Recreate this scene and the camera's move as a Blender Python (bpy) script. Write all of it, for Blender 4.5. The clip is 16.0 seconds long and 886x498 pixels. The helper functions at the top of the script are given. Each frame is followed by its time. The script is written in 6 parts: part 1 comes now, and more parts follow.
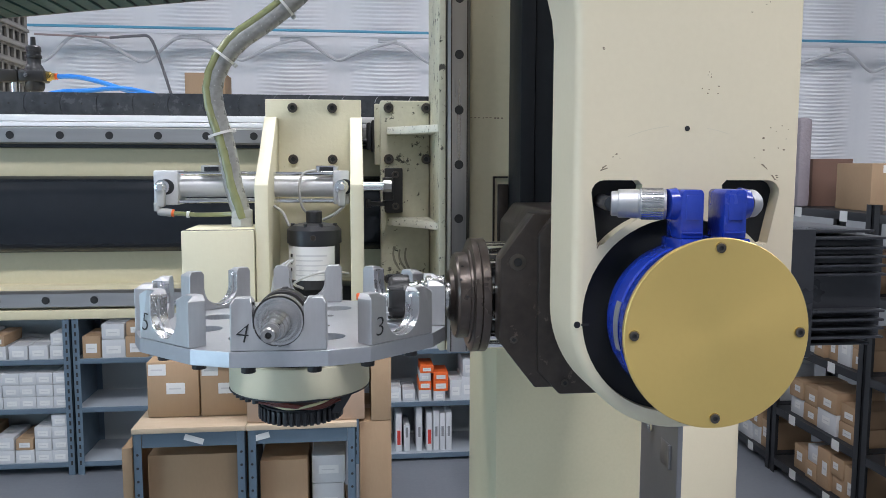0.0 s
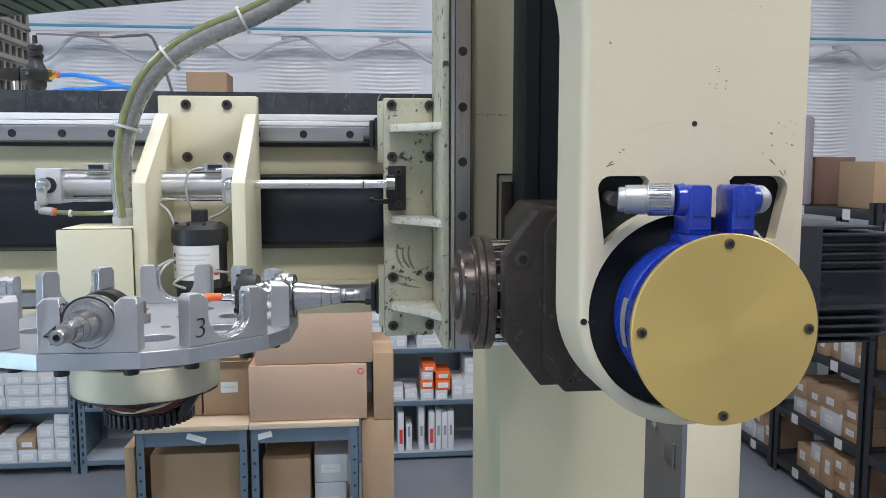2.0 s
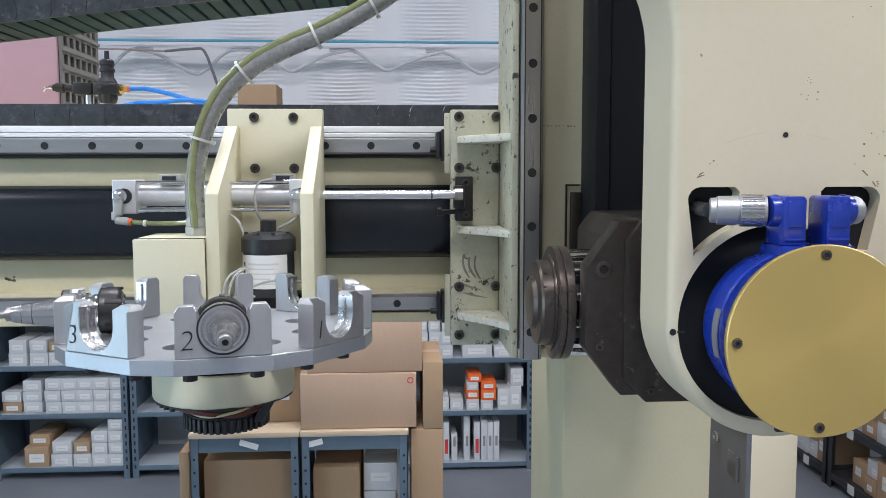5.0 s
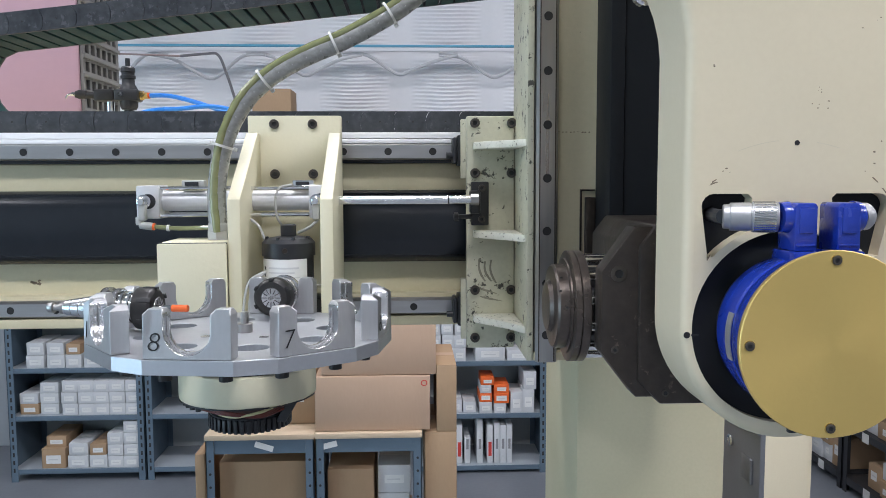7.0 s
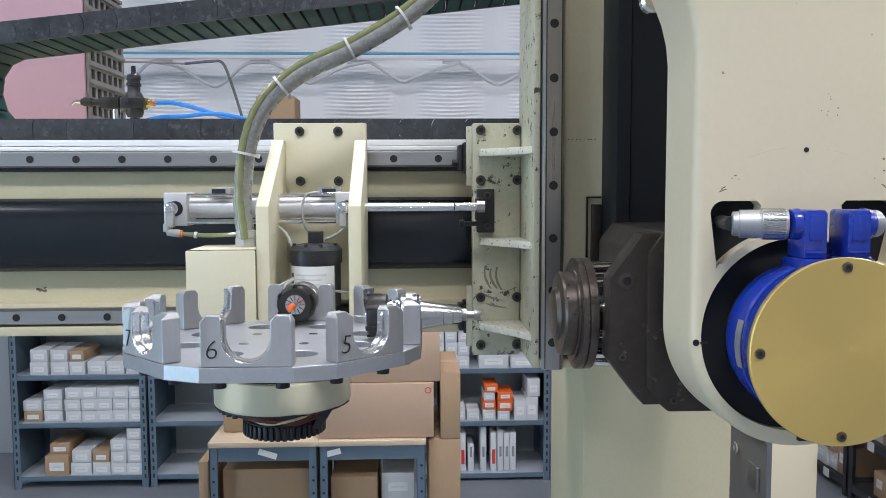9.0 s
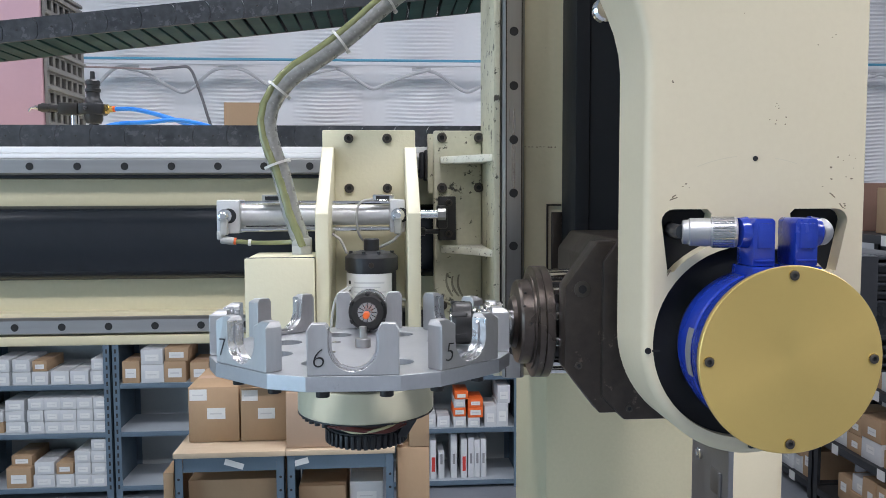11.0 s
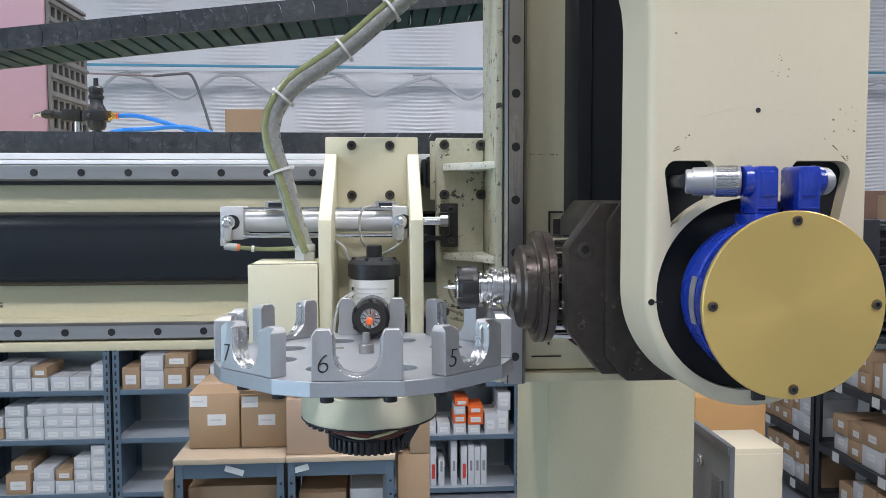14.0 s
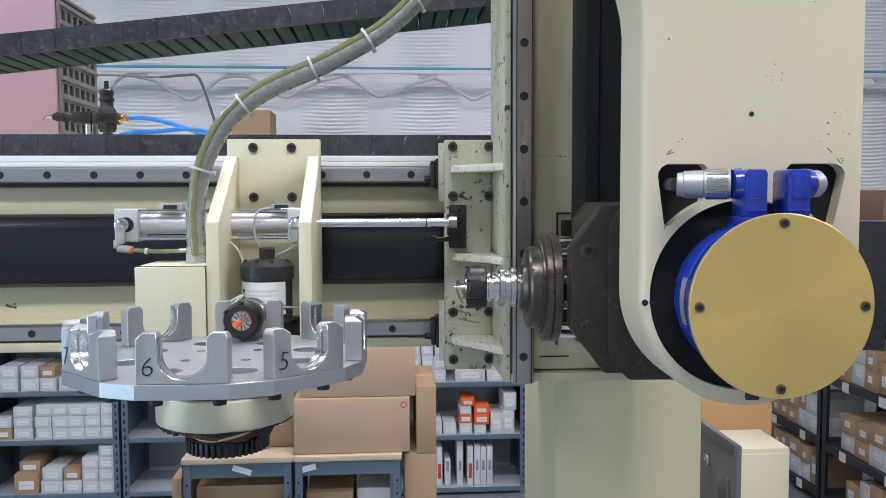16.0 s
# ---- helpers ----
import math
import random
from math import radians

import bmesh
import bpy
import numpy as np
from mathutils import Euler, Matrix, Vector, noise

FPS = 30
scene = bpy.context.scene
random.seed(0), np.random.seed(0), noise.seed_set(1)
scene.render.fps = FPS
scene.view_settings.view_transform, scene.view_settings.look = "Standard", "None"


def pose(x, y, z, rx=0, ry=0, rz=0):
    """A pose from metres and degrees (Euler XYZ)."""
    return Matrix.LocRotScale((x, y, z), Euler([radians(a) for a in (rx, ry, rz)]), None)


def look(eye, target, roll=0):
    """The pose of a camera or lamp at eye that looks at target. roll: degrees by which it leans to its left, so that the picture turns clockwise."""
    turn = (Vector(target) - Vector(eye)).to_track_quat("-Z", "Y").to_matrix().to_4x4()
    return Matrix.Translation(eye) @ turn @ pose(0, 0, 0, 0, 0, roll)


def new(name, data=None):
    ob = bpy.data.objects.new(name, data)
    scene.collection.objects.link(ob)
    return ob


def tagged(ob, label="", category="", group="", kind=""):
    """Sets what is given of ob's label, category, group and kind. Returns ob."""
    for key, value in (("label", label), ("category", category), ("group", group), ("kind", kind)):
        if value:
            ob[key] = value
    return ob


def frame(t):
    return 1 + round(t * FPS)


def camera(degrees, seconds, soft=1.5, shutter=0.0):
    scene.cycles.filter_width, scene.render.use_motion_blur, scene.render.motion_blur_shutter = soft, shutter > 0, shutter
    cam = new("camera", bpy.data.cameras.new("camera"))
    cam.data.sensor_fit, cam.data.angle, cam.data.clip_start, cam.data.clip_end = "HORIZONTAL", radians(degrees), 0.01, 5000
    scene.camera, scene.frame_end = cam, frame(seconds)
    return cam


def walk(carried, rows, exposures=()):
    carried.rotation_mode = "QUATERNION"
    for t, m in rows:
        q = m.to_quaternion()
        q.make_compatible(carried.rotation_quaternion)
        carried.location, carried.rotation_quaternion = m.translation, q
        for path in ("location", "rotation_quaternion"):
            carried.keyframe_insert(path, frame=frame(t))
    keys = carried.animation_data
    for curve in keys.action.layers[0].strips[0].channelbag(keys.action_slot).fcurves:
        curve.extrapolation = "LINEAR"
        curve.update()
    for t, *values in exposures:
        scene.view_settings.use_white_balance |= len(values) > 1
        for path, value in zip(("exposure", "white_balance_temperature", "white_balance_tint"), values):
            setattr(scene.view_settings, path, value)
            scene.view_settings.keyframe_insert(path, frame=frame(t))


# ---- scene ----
cam = camera(57.9, 16.0, soft=0.75)
PATH = [
    (0, (0.07, 0.039, 1.998), (0.292, 2.016, 1.793), 0.1),
    (0.5, (0.07, 0.04, 1.997), (0.294, 2.017, 1.792), 0.1),
    (1, (0.071, 0.042, 1.997), (0.293, 2.019, 1.79), 0.0),
    (1.5, (0.069, 0.043, 1.997), (0.29, 2.02, 1.79), 0.0),
    (2, (0.068, 0.043, 1.996), (0.286, 2.02, 1.789), 0.0),
    (2.5, (0.065, 0.041, 1.997), (0.273, 2.02, 1.789), 0.0),
    (3, (0.061, 0.04, 1.997), (0.258, 2.02, 1.79), 0.0),
    (3.5, (0.052, 0.039, 1.997), (0.223, 2.021, 1.791), -0.0),
    (4, (0.044, 0.039, 1.997), (0.191, 2.023, 1.801), -0.1),
    (6.5, (0.032, 0.026, 1.999), (0.123, 2.016, 1.821), -0.1),
    (7, (0.03, 0.021, 2.0), (0.115, 2.011, 1.825), -0.2),
    (7.5, (0.028, 0.017, 2.0), (0.108, 2.008, 1.832), -0.2),
    (8, (0.026, 0.018, 2.0), (0.102, 2.01, 1.837), -0.2),
    (10.5, (0.034, 0.026, 2.0), (0.138, 2.018, 1.853), -0.3),
    (11, (0.04, 0.026, 2.001), (0.188, 2.016, 1.86), -0.2),
    (11.5, (0.04, 0.025, 2.001), (0.208, 2.014, 1.865), -0.1),
    (12, (0.04, 0.024, 2.001), (0.22, 2.012, 1.871), -0.1),
    (12.5, (0.04, 0.023, 2.002), (0.215, 2.011, 1.876), -0.1),
    (13, (0.038, 0.023, 2.001), (0.198, 2.012, 1.878), -0.1),
    (13.5, (0.036, 0.023, 2.001), (0.19, 2.013, 1.878), -0.1),
    (14, (0.037, 0.022, 2.001), (0.185, 2.013, 1.877), -0.1),
    (14.5, (0.037, 0.02, 2.001), (0.184, 2.011, 1.877), -0.1),
    (15, (0.037, 0.017, 2.001), (0.181, 2.008, 1.876), -0.1),
    (15.5, (0.034, 0.014, 2.002), (0.176, 2.005, 1.877), -0.1),
    (16, (0.032, 0.013, 2.003), (0.167, 2.004, 1.879), -0.2),
]
walk(cam, [(t, look(eye, target, roll)) for t, eye, target, roll in PATH])

# ---- world and light ----
world = bpy.data.worlds.new("world")
scene.world = world
world.use_nodes = True
wn = world.node_tree.nodes
sky = wn.new("ShaderNodeTexSky")
sky.sky_type = 'NISHITA'
sky.sun_disc = False
sky.sun_elevation = radians(40)
sky.sun_rotation = radians(250)
wn["Background"].inputs[1].default_value = 0.12
world.node_tree.links.new(sky.outputs[0], wn["Background"].inputs[0])

LAMP_POWER = 78.0
DOOR_POWER = 142.0


def area_lamp(name, m, sx, sy, power, color):
    d = bpy.data.lights.new(name, 'AREA')
    d.shape = 'RECTANGLE'
    d.size, d.size_y, d.energy, d.color = sx, sy, power, color
    ob = new(name, d)
    ob.matrix_world = m
    return tagged(ob, kind="structure")


LAMP_SPOTS = [(-3.2, -1.1), (0.2, -1.1), (3.4, -1.1), (-3.2, 2.2), (0.2, 2.2), (3.4, 2.2)]
for lx, ly in LAMP_SPOTS:
    area_lamp("ceiling_lamp_light", pose(lx, ly, 4.84), 1.5, 0.5, LAMP_POWER * (1.05 if ly < 0 else 0.80) * (0.66 if lx < -1 else 0.80 if lx > 1 else 1.14), (0.958, 0.952, 1.042))
area_lamp("door_daylight", look((-6.9, -2.0, 1.9), (0, -2.0, 1.9)), 3.4, 3.4, DOOR_POWER, (0.50, 0.80, 1.04))
scene.view_settings.exposure = 0.0


# ---- materials ----
def mat(name, base, rough=0.5, metal=0.0, second=None, scale=8.0, grain=60.0, amount=0.5, bump=0.02, spots=None, stretch=(1, 1, 1), spec=0.5, spot_at=0.68, coat=0.0, rvar=0.12):
    """A principled surface with broad blotches, fine grain, optional dark specks and a little relief."""
    m = bpy.data.materials.new(name)
    m.use_nodes = True
    n, l = m.node_tree.nodes, m.node_tree.links
    b = n["Principled BSDF"]
    tc = n.new("ShaderNodeTexCoord")
    mp = n.new("ShaderNodeMapping")
    mp.inputs["Scale"].default_value = stretch
    l.new(tc.outputs["Object"], mp.inputs[0])
    n1 = n.new("ShaderNodeTexNoise")
    n1.inputs["Scale"].default_value = scale
    n1.inputs["Detail"].default_value = 4
    n2 = n.new("ShaderNodeTexNoise")
    n2.inputs["Scale"].default_value = grain
    n2.inputs["Detail"].default_value = 3
    l.new(mp.outputs[0], n1.inputs[0])
    l.new(mp.outputs[0], n2.inputs[0])
    second = second or tuple(c * 0.8 for c in base)
    mix = n.new("ShaderNodeMix")
    mix.data_type = 'RGBA'
    mix.inputs[6].default_value = (*base, 1)
    mix.inputs[7].default_value = (*second, 1)
    mul = n.new("ShaderNodeMath")
    mul.operation = 'MULTIPLY'
    mul.inputs[1].default_value = amount * 2
    sub = n.new("ShaderNodeMath")
    sub.operation = 'SUBTRACT'
    sub.inputs[1].default_value = 0.35
    sub.use_clamp = True
    av = n.new("ShaderNodeMath")
    av.operation = 'MULTIPLY_ADD'
    av.inputs[1].default_value = 0.4
    l.new(n2.outputs[0], av.inputs[0])
    sc = n.new("ShaderNodeMath")
    sc.operation = 'MULTIPLY'
    sc.inputs[1].default_value = 0.6
    l.new(n1.outputs[0], sc.inputs[0])
    l.new(sc.outputs[0], av.inputs[2])
    l.new(av.outputs[0], sub.inputs[0])
    l.new(sub.outputs[0], mul.inputs[0])
    l.new(mul.outputs[0], mix.inputs[0])
    col = mix.outputs[2]
    if spots:
        n3 = n.new("ShaderNodeTexNoise")
        n3.inputs["Scale"].default_value = scale * 5
        n3.inputs["Detail"].default_value = 6
        n3.inputs["Roughness"].default_value = 0.7
        l.new(mp.outputs[0], n3.inputs[0])
        ramp = n.new("ShaderNodeValToRGB")
        ramp.color_ramp.elements[0].position = spot_at
        ramp.color_ramp.elements[1].position = spot_at + 0.04
        l.new(n3.outputs[0], ramp.inputs[0])
        mix2 = n.new("ShaderNodeMix")
        mix2.data_type = 'RGBA'
        mix2.inputs[7].default_value = (*spots, 1)
        l.new(col, mix2.inputs[6])
        l.new(ramp.outputs[0], mix2.inputs[0])
        col = mix2.outputs[2]
    l.new(col, b.inputs["Base Color"])
    rr = n.new("ShaderNodeMath")
    rr.operation = 'MULTIPLY_ADD'
    rr.inputs[1].default_value = rvar * 2
    rr.inputs[2].default_value = rough - rvar
    rr.use_clamp = True
    l.new(n1.outputs[0], rr.inputs[0])
    l.new(rr.outputs[0], b.inputs["Roughness"])
    b.inputs["Metallic"].default_value = metal
    b.inputs["Specular IOR Level"].default_value = spec
    b.inputs["Coat Weight"].default_value = coat
    b.inputs["Coat Roughness"].default_value = 0.15
    if bump:
        bp = n.new("ShaderNodeBump")
        bp.inputs["Strength"].default_value = 0.35
        bp.inputs["Distance"].default_value = bump
        l.new(n2.outputs[0], bp.inputs["Height"])
        l.new(bp.outputs[0], b.inputs["Normal"])
    return m


CHIP = mat("chipped_primer", (0.21, 0.155, 0.105), 0.6, 0, (0.11, 0.085, 0.06), 60, 300, 0.7, 0.0)
CREAM = mat("cream_enamel", (0.66, 0.582, 0.42), 0.42, 0, (0.595, 0.518, 0.362), 4, 220, 0.65, 0.0002, (0.16, 0.13, 0.09), spot_at=0.735)
CREAM_BOX = mat("light_cream_enamel", (0.72, 0.675, 0.49), 0.50, 0, (0.65, 0.605, 0.42), 9, 220, 0.5, 0.0006, (0.22, 0.18, 0.12), spot_at=0.71)
CREAM_BEAM = mat("yellowed_cream_paint", (0.63, 0.568, 0.385), 0.45, 0, (0.52, 0.48, 0.30), 7, 200, 0.7, 0.0006, (0.10, 0.08, 0.05), spot_at=0.715)
CREAM_WORN = mat("chipped_cream_paint", (0.58, 0.56, 0.42), 0.5, 0, (0.40, 0.38, 0.27), 14, 160, 0.8, 0.001, (0.07, 0.065, 0.05), spot_at=0.59)
FLAKED = mat("flaking_white_paint", (0.76, 0.74, 0.63), 0.5, 0, (0.56, 0.53, 0.42), 40, 200, 0.8, 0.001, (0.10, 0.09, 0.07), spot_at=0.60)
STEEL = mat("ground_rail_steel", (0.54, 0.53, 0.52), 0.30, 0.9, (0.33, 0.32, 0.31), 30, 140, 0.8, 0.0003, stretch=(0.08, 1, 1))
STEEL_V = mat("ground_rail_steel_upright", (0.44, 0.43, 0.42), 0.33, 0.9, (0.30, 0.29, 0.28), 34, 160, 0.9, 0.0004, stretch=(1, 1, 0.06))
ALU_BAR = mat("bright_aluminium_bar", (0.95, 0.95, 0.95), 0.45, 0.1, (0.80, 0.80, 0.80), 10, 150, 0.4, 0.0002, stretch=(0.1, 1, 1))
ALU_TUBE = mat("drawn_aluminium_tube", (0.66, 0.665, 0.67), 0.46, 0.45, (0.52, 0.525, 0.53), 25, 300, 0.6, 0.0003)
ALU = mat("machined_aluminium", (0.51, 0.513, 0.52), 0.46, 0.85, (0.39, 0.393, 0.40), 25, 300, 0.7, 0.0003, (0.30, 0.31, 0.33), stretch=(1, 1, 0.25), spot_at=0.72)
ALU_PLATE = mat("scratched_aluminium_plate", (0.53, 0.545, 0.57), 0.42, 0.80, (0.45, 0.47, 0.50), 14, 260, 0.9, 0.0004, (0.26, 0.27, 0.30), spot_at=0.69, rvar=0.16)
ALU_BORE = mat("bright_milled_bore", (0.74, 0.74, 0.75), 0.27, 1.0, (0.58, 0.58, 0.60), 60, 300, 0.7, 0.0004, rvar=0.08)
CHROME = mat("polished_chrome", (0.80, 0.80, 0.80), 0.14, 1.0, (0.70, 0.70, 0.70), 30, 200, 0.3, 0.0, rvar=0.05)
TOOL_STEEL = mat("ground_tool_steel", (0.60, 0.60, 0.60), 0.24, 0.95, (0.46, 0.46, 0.46), 30, 200, 0.5, 0.0, rvar=0.06)
NOSE_STEEL = mat("worn_brown_steel", (0.125, 0.102, 0.088), 0.30, 0.7, (0.055, 0.046, 0.041), 24, 200, 0.9, 0.0004, (0.20, 0.17, 0.14), spot_at=0.64)
DARK_STEEL = mat("browned_dark_steel", (0.062, 0.049, 0.040), 0.36, 0.5, (0.022, 0.018, 0.016), 16, 130, 1.0, 0.0010, (0.13, 0.10, 0.08), spot_at=0.63)
BLACK = mat("satin_black", (0.020, 0.021, 0.024), 0.42, 0, (0.035, 0.036, 0.040), 14, 120, 0.5, 0.0006)
FIN = mat("dark_anodised_fins", (0.030, 0.032, 0.037), 0.30, 0.2, (0.045, 0.047, 0.052), 20, 200, 0.6, 0.0003)
SCREW = mat("dark_screw_steel", (0.10, 0.088, 0.075), 0.42, 0.6, (0.06, 0.052, 0.045), 90, 300, 0.7, 0.0)
GREASE = mat("brown_grease_smear", (0.20, 0.185, 0.13), 0.4, 0, (0.34, 0.32, 0.24), 90, 260, 0.9, 0.0)
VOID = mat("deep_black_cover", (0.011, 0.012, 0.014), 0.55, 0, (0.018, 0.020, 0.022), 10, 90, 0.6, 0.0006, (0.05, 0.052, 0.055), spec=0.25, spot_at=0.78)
BLACK_OXIDE = mat("black_oxide_screw", (0.042, 0.041, 0.041), 0.40, 0.6, (0.06, 0.058, 0.055), 60, 300, 0.5, 0.0)
RUBBER = mat("black_rubber", (0.011, 0.014, 0.018), 0.20, 0, (0.018, 0.021, 0.027), 5, 70, 0.7, 0.0006, (0.06, 0.065, 0.07), rvar=0.06, spot_at=0.76, spec=0.5)
CHAIN = mat("dusty_black_plastic", (0.014, 0.017, 0.022), 0.46, 0, (0.085, 0.092, 0.10), 14, 110, 1.0, 0.001, (0.075, 0.08, 0.087), spot_at=0.585)
CHAIN_TEAL = mat("teal_grey_crossbar", (0.020, 0.085, 0.080), 0.6, 0, (0.030, 0.055, 0.052), 12, 90, 0.8, 0.001, spec=0.2)
BLUE = mat("blue_enamel", (0.012, 0.040, 0.34), 0.26, 0, (0.008, 0.026, 0.24), 22, 200, 0.7, 0.0012, coat=0.4)
GOLD = mat("brushed_gold_anodised", (0.78, 0.56, 0.19), 0.38, 0.7, (0.72, 0.51, 0.17), 6, 260, 0.4, 0.0002, rvar=0.05)
CONDUIT = mat("grey_metal_conduit", (0.40, 0.40, 0.38), 0.30, 0.35, (0.13, 0.13, 0.11), 34, 140, 1.0, 0.001, (0.55, 0.55, 0.52), spot_at=0.64, coat=0.3)
CONDUIT_GREEN = mat("olive_clear_hose", (0.25, 0.26, 0.12), 0.14, 0.0, (0.16, 0.17, 0.08), 30, 120, 0.8, 0.0, coat=0.6)
TIE = mat("white_nylon", (0.70, 0.69, 0.65), 0.4, 0, (0.60, 0.59, 0.55), 40, 200, 0.4, 0.0)
GREY_PLASTIC = mat("grey_fitting_plastic", (0.42, 0.42, 0.40), 0.4, 0, (0.34, 0.34, 0.32), 30, 200, 0.5, 0.0)
ORANGE = mat("orange_plastic", (0.85, 0.15, 0.03), 0.45, 0, (0.72, 0.12, 0.025), 40, 200, 0.4, 0.0)
RED = mat("red_print", (0.60, 0.05, 0.04), 0.5, 0, (0.5, 0.04, 0.03), 40, 200, 0.4, 0.0)
BRASS = mat("brass_fitting", (0.70, 0.50, 0.18), 0.28, 1.0, (0.55, 0.38, 0.12), 40, 200, 0.4, 0.0)
BLUE_HOSE = mat("blue_air_hose", (0.03, 0.24, 0.80), 0.28, 0, (0.05, 0.32, 0.85), 20, 100, 0.5, 0.0, coat=0.4)
PAPER = mat("white_label", (0.74, 0.74, 0.72), 0.6, 0, (0.62, 0.62, 0.60), 30, 120, 0.5, 0.0)
INK = mat("black_ink", (0.012, 0.012, 0.013), 0.5, 0, (0.03, 0.03, 0.03), 50, 200, 0.5, 0.0)
PRINT = mat("grey_print", (0.25, 0.25, 0.26), 0.6, 0, (0.18, 0.18, 0.19), 50, 200, 0.5, 0.0)
DARK_RED = mat("dark_red_wire", (0.13, 0.025, 0.018), 0.4, 0, (0.09, 0.02, 0.015), 40, 200, 0.5, 0.0)
LIGHT_PRINT = mat("pale_grey_print", (0.58, 0.58, 0.58), 0.6, 0, (0.50, 0.50, 0.50), 50, 200, 0.5, 0.0)
SCUFF = mat("rubbed_paint", (0.61, 0.545, 0.40), 0.5, 0, (0.52, 0.45, 0.32), 60, 300, 0.6, 0.0)
COPPER = mat("red_enamelled_wire", (0.060, 0.020, 0.014), 0.45, 0, (0.025, 0.015, 0.012), 40, 200, 0.6, 0.0)
WIRE_PALE = mat("pale_wire", (0.62, 0.58, 0.36), 0.4, 0, (0.5, 0.46, 0.28), 40, 200, 0.5, 0.0)
CARD = mat("brown_cardboard", (0.43, 0.292, 0.18), 0.75, 0, (0.36, 0.242, 0.145), 5, 90, 0.6, 0.0015, stretch=(1, 1, 0.4), spec=0.2)
CARD_PALE = mat("pale_cardboard", (0.50, 0.35, 0.25), 0.75, 0, (0.44, 0.305, 0.21), 4, 90, 0.5, 0.0015, stretch=(1, 1, 0.4), spec=0.2)
CARD_DARK = mat("dark_cardboard", (0.21, 0.125, 0.095), 0.75, 0, (0.17, 0.10, 0.075), 4, 90, 0.5, 0.0015, spec=0.2)
CARD_ORANGE = mat("tan_orange_cardboard", (0.52, 0.29, 0.12), 0.7, 0, (0.45, 0.25, 0.10), 4, 90, 0.5, 0.0015, spec=0.2)
WHITE_CARD = mat("white_carton", (0.60, 0.61, 0.62), 0.6, 0, (0.51, 0.52, 0.53), 6, 90, 0.5, 0.001, spec=0.3)
SHELF_BLUE = mat("blue_grey_steel_shelf", (0.115, 0.165, 0.215), 0.45, 0, (0.085, 0.125, 0.165), 8, 120, 0.6, 0.0006, (0.26, 0.28, 0.30), spot_at=0.72)
SHELF_TOP = mat("grey_steel_deck", (0.42, 0.46, 0.50), 0.45, 0, (0.34, 0.38, 0.42), 5, 90, 0.5, 0.0006)
SHELF_BACK = mat("pale_grey_back_panel", (0.40, 0.43, 0.44), 0.55, 0, (0.33, 0.36, 0.37), 4, 60, 0.5, 0.0006)
SHELF_BLACK = mat("black_steel_shelf", (0.028, 0.030, 0.034), 0.45, 0, (0.045, 0.047, 0.05), 8, 120, 0.5, 0.0006)
WOOD = mat("particle_board", (0.62, 0.49, 0.35), 0.65, 0, (0.52, 0.40, 0.275), 20, 200, 0.7, 0.001, stretch=(0.5, 2, 1), spec=0.3)
FLOOR = mat("sealed_concrete", (0.24, 0.26, 0.29), 0.38, 0, (0.18, 0.195, 0.22), 1.2, 40, 0.8, 0.001, (0.20, 0.20, 0.21), spot_at=0.70)
WALL = mat("white_insulation_facing", (0.87, 0.86, 0.872), 0.42, 0, (0.78, 0.77, 0.785), 1.5, 30, 0.6, 0.001, (0.45, 0.44, 0.44), spot_at=0.75)
PLASTER = mat("grey_wall_paint", (0.42, 0.44, 0.46), 0.6, 0, (0.35, 0.37, 0.39), 1.2, 40, 0.5, 0.001)
CEIL = mat("grey_steel_ceiling", (0.42, 0.43, 0.44), 0.55, 0, (0.34, 0.35, 0.36), 1.0, 30, 0.5, 0.001)
BLUE_BAND = mat("blue_strapping", (0.10, 0.38, 0.56), 0.4, 0, (0.07, 0.30, 0.46), 4, 60, 0.5, 0.0)
WHITE_BAND = mat("white_strapping", (0.76, 0.77, 0.79), 0.4, 0, (0.68, 0.69, 0.71), 4, 60, 0.5, 0.0)
FOLD_SHADE = mat("pale_grey_fold_shade", (0.66, 0.65, 0.66), 0.7, 0, (0.56, 0.55, 0.56), 6, 60, 0.5, 0.0)
CORD = mat("grey_brown_cord", (0.20, 0.19, 0.20), 0.6, 0, (0.15, 0.145, 0.15), 20, 60, 0.5, 0.0)
PINK = mat("pink_enamel", (0.47, 0.30, 0.36), 0.5, 0, (0.41, 0.26, 0.31), 4, 90, 0.5, 0.0006)
BIN_GREY = mat("grey_bin_face", (0.17, 0.165, 0.16), 0.5, 0, (0.12, 0.117, 0.114), 10, 90, 0.6, 0.0006)
CABINET_GREY = mat("slate_grey_enamel", (0.155, 0.165, 0.185), 0.4, 0, (0.125, 0.132, 0.15), 9, 160, 0.5, 0.0006)


# dust drifts over the chain without a break from link to link
nt = CHAIN.node_tree
spot = nt.nodes.new("ShaderNodeNewGeometry")
nt.links.new(spot.outputs["Position"], nt.nodes["Mapping"].inputs[0])
nt = GOLD.node_tree
tang = nt.nodes.new("ShaderNodeTangent")
tang.direction_type, tang.axis = 'RADIAL', 'Y'
nt.nodes["Principled BSDF"].inputs["Anisotropic"].default_value = 0.6
nt.links.new(tang.outputs[0], nt.nodes["Principled BSDF"].inputs["Tangent"])


